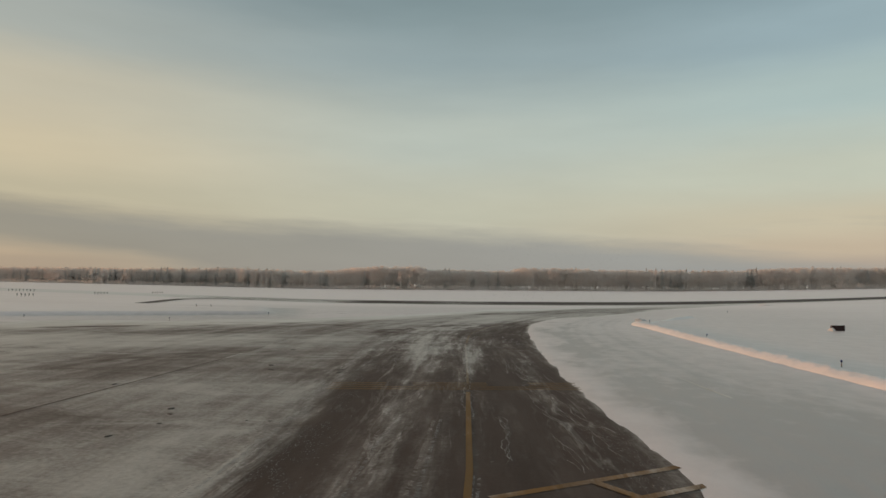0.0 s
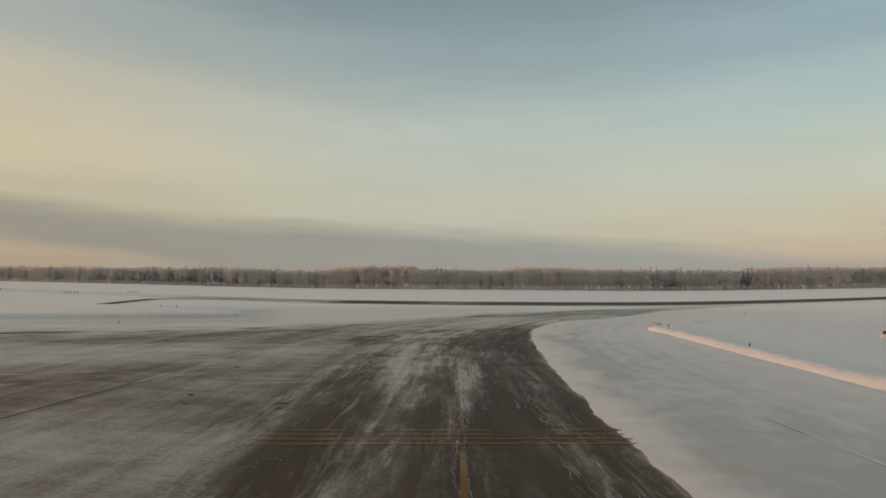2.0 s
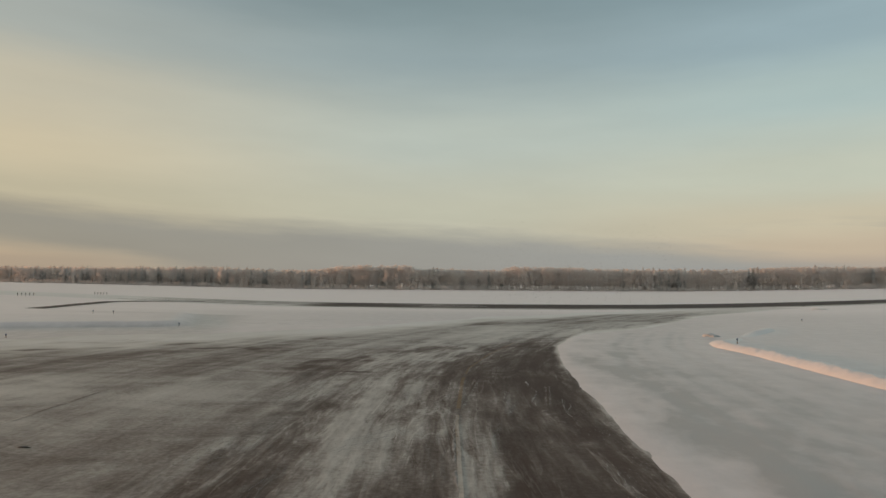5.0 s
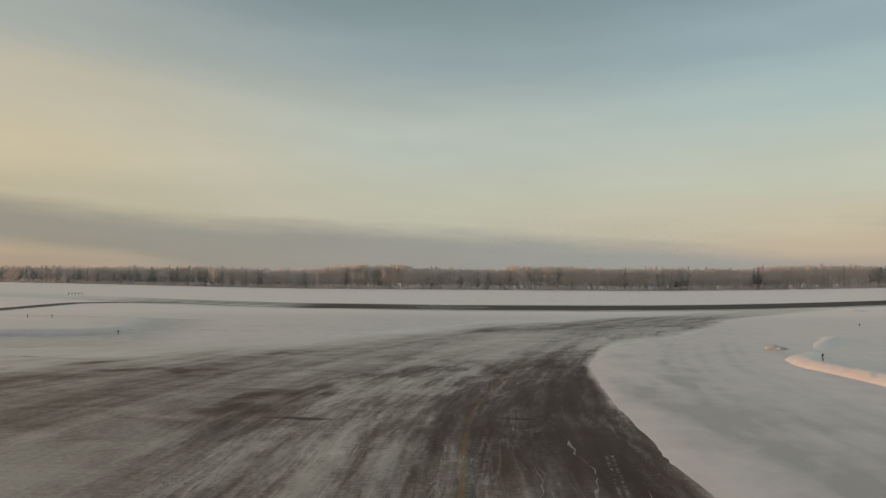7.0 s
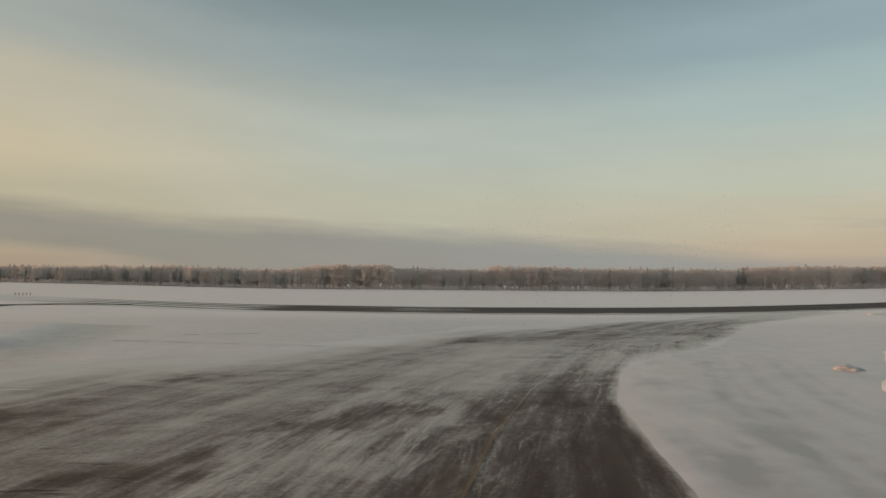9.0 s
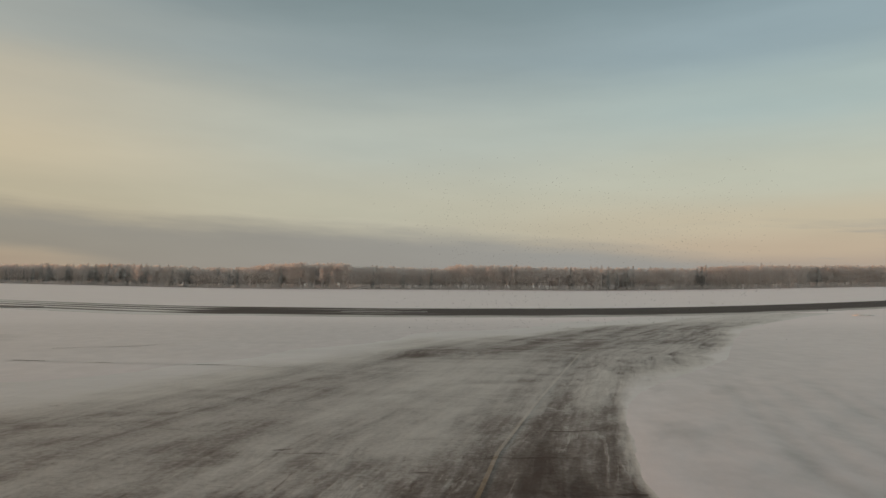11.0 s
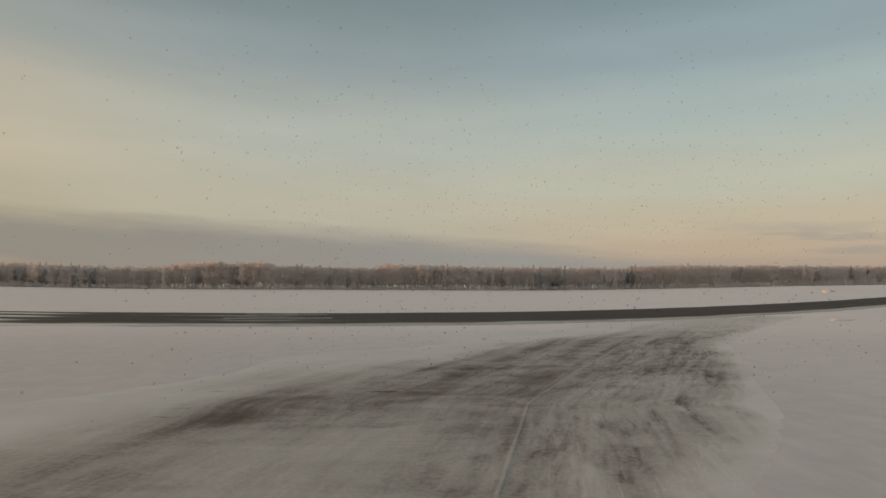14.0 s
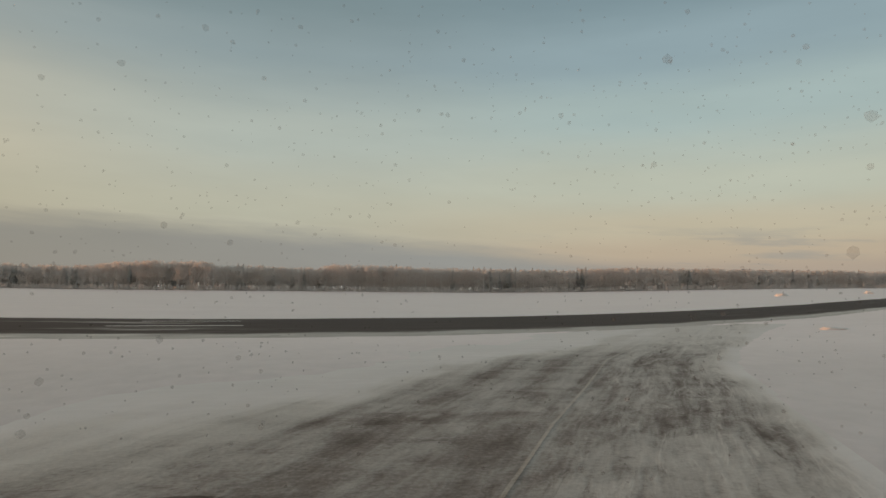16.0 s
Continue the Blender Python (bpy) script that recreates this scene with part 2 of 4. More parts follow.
    under = k.mix(k.ramp(stain, 0.3, 0.75), base, base2)
    under = k.mix(k.ramp(grit, 0.55, 0.9, 0.0, 0.25), under, (0.16, 0.15, 0.14))
    k.bump(k.math("ADD", k.math("MULTIPLY", fine, 1.0), k.math("MULTIPLY", snow, 1.5)), 0.55, 0.025)
    lie = k.math("ADD", k.math("MULTIPLY", k.noise(k.place, (0.03, 0.11, 0.05), 5, 0.6, 0.6), 0.6), k.math("MULTIPLY", k.noise(k.place, (0.5, 1.6, 1.0), 5, 0.6, 0.8), 0.4))
    packed = k.mix(k.ramp(lie, 0.30, 0.68), (0.70, 0.69, 0.672), (0.82, 0.81, 0.79))
    dusted = k.mix(k.ramp(cover, 0.62, 0.92), dust, packed)
    k.finish(k.mix(snow, under, dusted), k.ramp(snow, 0.1, 0.6, 0.72, 0.46), 0, 0.3)
    k.put(k.bsdf.inputs["Specular IOR Level"], k.ramp(snow, 0.15, 0.6, 0.16, 0.50))
    return k.mat


def plain_material(name, a, b, rough=0.6, metal=0.0, scale=6.0, bump=0.15, spec=0.3):
    k = Nodes(name)
    broad = k.noise(k.place, (scale, scale, scale), 5, 0.6)
    fine = k.noise(k.place, (scale * 8, scale * 8, scale * 8), 3, 0.6)
    k.bump(k.math("ADD", broad, k.math("MULTIPLY", fine, 0.4)), bump, 0.02)
    return k.finish(k.mix(k.ramp(broad, 0.3, 0.7), a, b), rough, metal, spec)


def plant_material(name, a, b, frost, amount):
    """Twigs, bark or needles; each tree is a little different, and rime lies on some of it."""
    k = Nodes(name)
    tree = k.n.new("ShaderNodeObjectInfo").outputs["Random"]
    island = k.n.new("ShaderNodeNewGeometry").outputs["Random Per Island"]
    clump = k.noise(k.place, (0.05, 0.05, 0.09), 4, 0.6)
    own = k.math("ADD", k.math("MULTIPLY", tree, 0.45), k.math("MULTIPLY", island, 0.55))
    f = k.ramp(k.math("ADD", k.math("MULTIPLY", clump, 0.75), k.math("MULTIPLY", island, 0.45)), 0.62 - amount, 0.95 - amount * 0.6)
    tint = k.mix(f, k.mix(own, a, b), frost)
    k.finish(tint, 0.85, 0, 0.1)
    through_light = k.n.new("ShaderNodeBsdfTranslucent")
    k.l.new(tint, through_light.inputs["Color"])
    both = k.n.new("ShaderNodeMixShader")
    both.inputs[0].default_value = 0.60
    k.l.new(k.bsdf.outputs[0], both.inputs[1])
    k.l.new(through_light.outputs[0], both.inputs[2])
    k.l.new(both.outputs[0], k.n["Material Output"].inputs["Surface"])
    return k.mat


SNOW = snow_material("snow")
SNOW_BANK = snow_material("banked_snow", (0.74, 0.735, 0.73), (0.86, 0.855, 0.85), 0.5)
# banked snow with its shade put into the colour: a cool grey
SHADED_SNOW = plain_material("shaded_snow", (0.50, 0.53, 0.56), (0.64, 0.67, 0.70), 0.8, 0, 2.5, 0.6, 0.1)
# see-through grey of the added puffs that stand in for windscreen specks
SPECK = plain_material("speck_grey", (0.26, 0.26, 0.26), (0.36, 0.36, 0.36), 0.8, 0, 4.0, 0.0, 0.1)
SPECK.node_tree.nodes["Principled BSDF"].inputs["Alpha"].default_value = 0.12
CRUST = plain_material("broken_crust", (0.12, 0.11, 0.10), (0.28, 0.27, 0.255), 0.8, 0, 3.0, 0.2)
THIN_SNOW = plain_material("thin_snow", (0.18, 0.172, 0.16), (0.42, 0.412, 0.395), 0.7, 0, 2.2, 0.2)
ASPHALT = paved_material("asphalt", (0.064, 0.045, 0.036), (0.098, 0.073, 0.060))
RUNWAY = paved_material("runway_asphalt", (0.056, 0.046, 0.040), (0.082, 0.068, 0.060))
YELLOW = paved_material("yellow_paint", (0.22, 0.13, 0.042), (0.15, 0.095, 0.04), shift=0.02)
PANEL = paved_material("orange_paint", (0.24, 0.135, 0.045), (0.16, 0.098, 0.045))
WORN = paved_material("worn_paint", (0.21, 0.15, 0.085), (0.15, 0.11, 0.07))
WHITE = paved_material("white_paint", (0.55, 0.54, 0.52), (0.40, 0.39, 0.37))
DARK = plain_material("dark_brown_sheet", (0.026, 0.011, 0.011), (0.044, 0.019, 0.018), 0.6)
METAL = plain_material("galvanised_steel", (0.22, 0.22, 0.22), (0.32, 0.32, 0.31), 0.5, 0.7)
BLACK = plain_material("black_paint", (0.02, 0.02, 0.02), (0.035, 0.033, 0.03), 0.5)
BLUE = plain_material("blue_lens", (0.02, 0.04, 0.16), (0.03, 0.06, 0.22), 0.2)
AMBER = plain_material("amber_band", (0.45, 0.16, 0.03), (0.35, 0.12, 0.03), 0.5)
ICE = plain_material("dirty_ice", (0.035, 0.03, 0.027), (0.08, 0.07, 0.062), 0.5, 0, 9.0, 0.5)
# rimed bark, twigs and needles, paled further to paint the distant haze
BARK = plant_material("birch_bark", (0.74, 0.71, 0.68), (0.85, 0.82, 0.79), (0.88, 0.865, 0.85), 0.2)
TWIG = plant_material("birch_twigs", (0.70, 0.64, 0.60), (0.78, 0.72, 0.68), (0.84, 0.82, 0.80), 0.24)
NEEDLE = plant_material("spruce_needles", (0.46, 0.455, 0.44), (0.56, 0.55, 0.53), (0.78, 0.775, 0.765), 0.28)
SHRUB = plant_material("frosted_shrub", (0.70, 0.665, 0.635), (0.78, 0.745, 0.715), (0.85, 0.83, 0.81), 0.25)


# ---- building helpers ----
def part(name, bm, material, parent=None, label="", smooth=False):
    """Links a bmesh as one mesh object, under parent if there is one."""
    me = bpy.data.meshes.new(name)
    bm.to_mesh(me)
    bm.free()
    me.materials.append(material)
    if smooth:
        me.shade_smooth()
    ob = new(name, me)
    ob.parent = parent
    return tagged(ob, label)


def sheet(name, verts, faces, material, smooth=True):
    me = bpy.data.meshes.new(name)
    me.from_pydata(verts, [], faces)
    me.materials.append(material)
    if smooth:
        me.shade_smooth()
    return new(name, me)


def smooth_step(v, lo, hi):
    u = np.clip((v - lo) / (hi - lo), 0, 1)
    return u * u * (3 - 2 * u)


GRAIN = np.random.RandomState(7).rand(256, 256)


def value_noise(x, y, scale):
    """Smooth noise in 0..1 for arrays."""
    u, v = np.asarray(x) * scale, np.asarray(y) * scale
    i, j = np.floor(u).astype(int), np.floor(v).astype(int)
    a, b = u - i, v - j
    a, b = a * a * (3 - 2 * a), b * b * (3 - 2 * b)
    g = lambda p, q: GRAIN[p % 256, q % 256]
    return (g(i, j) * (1 - a) + g(i + 1, j) * a) * (1 - b) + (g(i, j + 1) * (1 - a) + g(i + 1, j + 1) * a) * b


def fractal(x, y, scale, octaves=4):
    total, weight, amp = 0, 0, 1.0
    for o in range(octaves):
        total = total + amp * value_noise(x + 17.3 * o, y - 9.1 * o, scale * 2**o)
        weight, amp = weight + amp, amp * 0.5
    return total / weight


# ---- the plan ----
Y_KEYS = [-60, 0, 13, 25, 40, 55, 66, 72, 80, 90, 100, 110, 118, 132, 150]
X_RIGHT = [6, 5, 3.8, 2.75, 2.0, 1.8, 2.55, 4.0, 6.5, 10.5, 15.5, 21, 27, 40, 60]
L_KEYS = [-60, 12, 15, 21, 26, 31, 37, 44, 50, 60, 70, 80, 90, 100, 110, 120, 130, 150]
X_LEFT = [-5.3, -5.3, -5.7, -6.3, -6.8, -7.2, -7.8, -8.7, -9.6, -9.0, -6.0, -3.2, -0.3, 4.2, 11.2, 19.5, 28.5, 46]
C_KEYS = [-60, 0, 14, 25, 34, 42, 50, 54, 60, 68, 75, 90, 98, 104, 113, 128, 150]
X_CENTRE = [0.2, -0.3, -0.8, -1.5, -2.1, -2.7, -2.95, -2.85, -2.0, -0.3, 1.8, 6.6, 11.0, 14.6, 19.8, 31, 48]
A_KEYS = [-200, -90, -45, -37, -29, -24, -20, -16, -12, -6, -2, 2, 5, 12, 22, 36]
Y_APRON = [46, 50, 54, 57, 60, 63, 68, 74, 81, 90, 98, 101, 103, 110, 121, 132]
# the runway bends a little along its length
N_KEYS = [-900, -100, -60, -40, -22, -8, 2, 14, 27, 41, 55, 68, 90, 900]
Y_NEAR = [380, 154, 141, 133, 131.5, 130, 130.5, 131.5, 135.5, 140, 145, 151, 164, 580]
F_KEYS = [-900, -75, -50, -28, -10, 2, 20, 36, 54, 75, 96, 115, 900]
Y_FAR = [420, 172, 165, 161, 158, 158.5, 161, 166, 171, 178.5, 187.5, 199, 620]



def x_right(y):
    return np.interp(y, Y_KEYS, X_RIGHT)


def x_left(y):
    return np.interp(y, L_KEYS, X_LEFT)


def rw_near(x):
    return np.interp(x, N_KEYS, Y_NEAR)


def rw_far(x):
    return np.interp(x, F_KEYS, Y_FAR)


def x_centre(y):
    return np.interp(y, C_KEYS, X_CENTRE)


def y_apron(x):
    return np.interp(x, A_KEYS, Y_APRON)


def terrain(x, y):
    """The land: level round the taxiway, rising a little to both sides in the distance."""
    x, y = np.asarray(x, float), np.asarray(y, float)
    bearing = np.degrees(np.arctan2(x, np.maximum(y - 20, 1)))
    far = np.hypot(x, y - 20)
    side = np.where(bearing > 0, 5.5 * smooth_step(bearing, 10, 46), 5.0 * smooth_step(-bearing, 14, 48))
    return side * np.clip((far - 60) / 440, 0, 1) ** 0.85 * np.where(y > 20, 1, 0)


def bank_inside(x, y):
    """Metres inside the ploughed bank west of the apron, whose edge turns back at a blunt corner."""
    south = (x + 30) * -0.447 + (y - 80.5) * 0.894
    east = (x + 30) * -0.90 + (y - 80.5) * -0.43
    round_off = np.hypot(np.minimum(south - 3, 0), np.minimum(east - 3, 0))
    d = np.where((south < 3) & (east < 3), 3 - round_off, np.minimum(south, east))
    return d + (fractal(x, y, 0.3) - 0.5) * 1.2


def snow_height(x, y):
    """How far the snow stands over the pavement's level; below it where the pavement is bare."""
    x, y = np.asarray(x, float), np.asarray(y, float)
    ragged = (fractal(x, y, 0.35) - 0.5) * 0.55 + (fractal(x + 50, y, 1.9, 3) - 0.5) * 0.22
    ragged = ragged * (1 - 0.65 * smooth_step(y, 34, 56))
    right = x - x_right(y) + ragged - 5 * smooth_step(y, 73, 90)
    left = (y - y_apron(x)) * 0.8 - 7 + (fractal(x, y, 0.16) - 0.5) * 9
    near_rw = rw_near(x) - y
    far_rw = y - rw_far(x) + (fractal(x * 0.3, y, 0.3) - 0.5) * 1.2
    lumps = fractal(x, y, 0.8)
    soft = smooth_step(y, 68, 88)
    bank = 0.028 * np.clip(right / (0.45 + 9 * soft), 0, 1) + 0.045 * smooth_step(right, 0.2, 3.5 + 16 * soft) * (0.6 + 0.8 * lumps)
    drift = 0.012 * np.clip(left / 2, 0, 1) + 0.045 * smooth_step(left, 0, 16)
    bare = -0.06 * np.minimum(np.clip(-right / (0.9 + 9 * soft), 0, 1), np.clip(-left / 5, 0, 1))
    out = np.where(right > 0, bank, np.where(left > 0, drift, bare))
    out = np.where((near_rw > 0) & (out > 0), out * smooth_step(near_rw, -1, 14) + 0.004, out)
    inside = (near_rw <= 0) & (far_rw <= 0)
    out = np.where(inside, -0.08 * smooth_step(np.minimum(-near_rw, -far_rw), 0, 0.6), out)
    out = np.where(far_rw > 0, 0.14 * smooth_step(far_rw, 0, 4), out)
    # the ploughed bank west of the apron, with its rounded end
    out = out + 0.42 * smooth_step(bank_inside(x, y), -0.5, 1.0) * smooth_step(-(y - 104), 0, 10)
    relief = (fractal(x, y, 0.05) - 0.5) * 0.08 + (fractal(x, y, 0.4) - 0.5) * 0.03
    relief = relief + (fractal(x + 9, y, 1.0, 4) - 0.5) * 0.075 * smooth_step(right, 0.2, 0.8) * smooth_step(-right, -4.5, -1.2) * (y < 80)
    for off, deep in ((2.9, 0.034), (3.7, 0.028), (4.9, 0.020), (6.3, 0.032), (7.2, 0.024)):
        rut = np.exp(-(((x - x_right(np.minimum(y, 92)) - off - 1.2 * smooth_step(y, 50, 75)) / 0.16) ** 2))
        relief = relief - deep * rut * (y < 95) * (0.4 + 1.2 * fractal(x, y, 0.12))
    free = smooth_step(np.maximum(out, 0), 0.02, 0.06)
    return out + relief * free


def axis(spans):
    out = []
    for a, b, step in spans:
        out += list(np.arange(a, b - 1e-6, step))
    return np.array(out + [spans[-1][1]])


def grid_faces(nx, ny):
    i, j = np.meshgrid(np.arange(nx - 1), np.arange(ny - 1))
    a = (j * nx + i).ravel()
    return np.stack([a, a + 1, a + nx + 1, a + nx], 1)


gx = axis([(-3600, -1000, 260), (-1000, -300, 50), (-300, -100, 12), (-100, -48, 2.0), (-48, -14, 0.9), (-14, 0, 0.6), (0, 26, 0.3), (26, 60, 0.8), (60, 120, 3), (120, 320, 12), (320, 1000, 50), (1000, 3600, 260)])
gy = axis([(-400, -40, 60), (-40, 4, 4), (4, 84, 0.3), (84, 170, 0.6), (170, 260, 4), (260, 700, 15), (700, 1500, 80), (1500, 4600, 310)])
GX, GY = np.meshgrid(gx, gy)
GZ = terrain(GX, GY) + snow_height(GX, GY)
ground = sheet("ground", np.stack([GX.ravel(), GY.ravel(), GZ.ravel()], 1).tolist(), grid_faces(len(gx), len(gy)).tolist(), SNOW)
beside = GX - x_right(np.minimum(GY, 92))
# soil beside the taxiway, mixed with painted darkening towards the near end
soil_shading = 0.02 + 0.46 * smooth_step(-beside, -15, -3) * smooth_step(-GY, -74, -40) * smooth_step(beside + (fractal(GX, GY, 0.5) - 0.5) * 2.6, 0.3, 2.4)
for off, wide, much in ((2.6, 0.30, 0.26), (3.4, 0.22, 0.24), (4.5, 0.26, 0.18), (6.0, 0.30, 0.26), (6.9, 0.25, 0.20), (9.2, 0.4, 0.14)):
    line = np.exp(-(((beside - off - 1.3 * smooth_step(GY, 40, 72)) / wide) ** 2))
    soil_shading = soil_shading + much * line * smooth_step(GY, 22, 42) * smooth_step(-GY, -86, -70) * (0.3 + 1.3 * fractal(GX, GY, 0.15))
blotch = smooth_step(fractal(beside, GY * 0.35, 0.85), 0.50, 0.70)
soil_shading = soil_shading + 0.40 * blotch * smooth_step(beside, 0.2, 1.0) * smooth_step(-beside, -7, -2.5) * smooth_step(GY, 12, 20) * smooth_step(-GY, -84, -72)
# darkening of the near foreground, put into the snow's colour
soil_shading = soil_shading + 0.60 * smooth_step(-GY, -36, -12) * smooth_step(beside, 0.4, 2.2) * smooth_step(-beside, -15, -5)
# snow greyed before the runway: haze and dim windscreen, put into colour
soil_shading = soil_shading + 0.40 * smooth_step(-GY, -130, -104) * smooth_step(-np.abs(GX), -60, -30) + 0.12 * smooth_step(GY, 80, 92) * smooth_step(-GX, -12, 0) * smooth_step(GX, -34, -14)
inside = bank_inside(GX, GY)
# greyer strip in front of the ploughed bank
soil_shading = soil_shading + 0.46 * smooth_step(-inside, -0.5, 0.3) * smooth_step(GY - y_apron(GX), 4, 8) * smooth_step(-GX - 0.30 * (GY - 76), 23, 27.5) * (GY < 100)
for px, py in ((-42.1, 93.4), (-46.8, 92.4)):
    soil_shading = soil_shading + 0.22 * np.exp(-(((GX - px) / 3.2) ** 2) - ((GY - py) / 1.6) ** 2)
# the haze's shading right of the far taxiway, painted as greyer snow
soil_shading = soil_shading + 0.18 * smooth_step(GY, 60, 72) * smooth_step(-GY, -108, -92) * smooth_step(beside, 0.5, 2.5) * smooth_step(-beside, -14, -5)
soil_shading = soil_shading + 0.34 * smooth_step(fractal(beside, GY * 0.3, 0.6), 0.42, 0.66) * smooth_step(GY, 44, 50) * smooth_step(-GY, -70, -60) * smooth_step(beside, 0.1, 0.8) * smooth_step(-beside, -5, -1.5)
soil_shading = np.where(GY > rw_far(GX), 0.0, soil_shading)
soil_shade = ground.data.attributes.new("soil_shade", "FLOAT", "POINT")
soil_shade.data.foreach_set("value", np.asarray(soil_shading, np.float32).ravel())
tagged(ground, "wind-packed snow over a wide level airfield", "snow ground", kind="structure")


# ---- pavement ----
def flow_of(x, y):
    """Lateral and lengthwise place along the taxiway, by which the wind streaks run."""
    c = x_centre(y)
    slope = (x_centre(y + 1) - x_centre(y - 1)) / 2
    return np.stack([(x - c) / np.sqrt(1 + slope**2), y + (x - c) * slope * 0.5 + np.maximum(y - 60, 0) * 0.4, 0 * x], -1)


def band(x, y, keys, values, half, soft):
    """1 along a lane whose middle runs through the keys, 0 outside it."""
    return 1 - smooth_step(np.abs(x - np.interp(y, keys, values)), half - soft, half + soft)


def stroke(x, y, points, half):
    """1 on a broad brush stroke through the points, fading to 0 at its sides."""
    best = np.full(np.shape(x), 1e9)
    for (ax, ay), (bx, by) in zip(points, points[1:]):
        dx, dy = bx - ax, by - ay
        u = np.clip(((x - ax) * dx + (y - ay) * dy) / (dx * dx + dy * dy), 0, 1)
        best = np.minimum(best, np.hypot(x - ax - u * dx, y - ay - u * dy))
    return 1 - smooth_step(best, half * 0.35, half * 1.3)


LANE_Y = [8, 12, 15, 21, 26, 31, 38, 44, 50]
SWEPT = [-4.5, -4.55, -4.75, -5.35, -5.85, -6.1, -6.8, -7.4, -8.0]  # the outer wheel lane, blown bare
DUSTY = [-3.1, -3.15, -3.2, -3.6, -3.9, -4.1, -4.8, -5.4, -5.8]  # the strip of packed snow beside it
PRINTS = [-1.7, -1.75, -1.8, -1.95, -1.9, -1.75, -2.0, -2.4, -2.8]  # the lane of tyre prints at the centre line
# broad strokes that the wind left: points, half width, how much more snow
STROKES = [
    ([(-10.6, 53), (-9.8, 56), (-8.0, 59), (-6.8, 61.7), (-5.0, 64.2)], 0.75, -0.26),
    ([(-8.2, 49.8), (-6.8, 54.6)], 0.6, -0.20),
    ([(-8.6, 43.5), (-6.6, 45.2)], 0.9, -0.16),
    ([(-6.2, 54), (-4.0, 59), (-2.4, 61.2)], 0.8, 0.17),
    ([(-6.0, 48.5), (-4.1, 55)], 0.8, 0.12),
    ([(-14.9, 68.8), (-13.3, 71.3), (-10.6, 72.2)], 0.7, -0.22),
    ([(-20.0, 62.0), (-17.5, 62.3), (-15.5, 61.6)], 0.75, -0.26),
    ([(-18.4, 57.4), (-15, 61)], 0.5, -0.13),
    ([(-30.5, 64), (-25, 64.6), (-22, 64.4)], 0.8, -0.28),
    ([(-20.6, 31.5), (-19, 32.3)], 0.8, -0.20),
    ([(-19.5, 34.6), (-16.5, 36.4)], 0.35, -0.14),
    ([(-26, 42), (-19, 44.4)], 0.5, -0.12),
    ([(1.0, 96.4), (2.6, 97.1), (4.8, 98.6)], 0.6, -0.15),
    ([(5.4, 98.8), (7.6, 99.2)], 0.5, -0.13),
    ([(5.2, 94.2), (6.4, 95.8), (8.2, 98.6), (11, 103)], 0.5, 0.13),
    ([(14.0, 96.2), (16.2, 97.2)], 0.5, -0.15),
    ([(5.4, 77), (7.2, 82), (9.0, 88)], 0.9, 0.12),
    ([(12.2, 88.4), (13.4, 92.5), (15.2, 95.2)], 0.6, 0.20),
    ([(4.6, 74.2), (7.5, 76.0)], 0.9, 0.16),
    ([(-3.0, 75.6), (1.6, 79.5), (4.2, 85.5)], 0.8, -0.12),
    ([(-2.0, 88.0), (4.0, 94.2), (8.5, 103.0)], 1.0, -0.10),
]


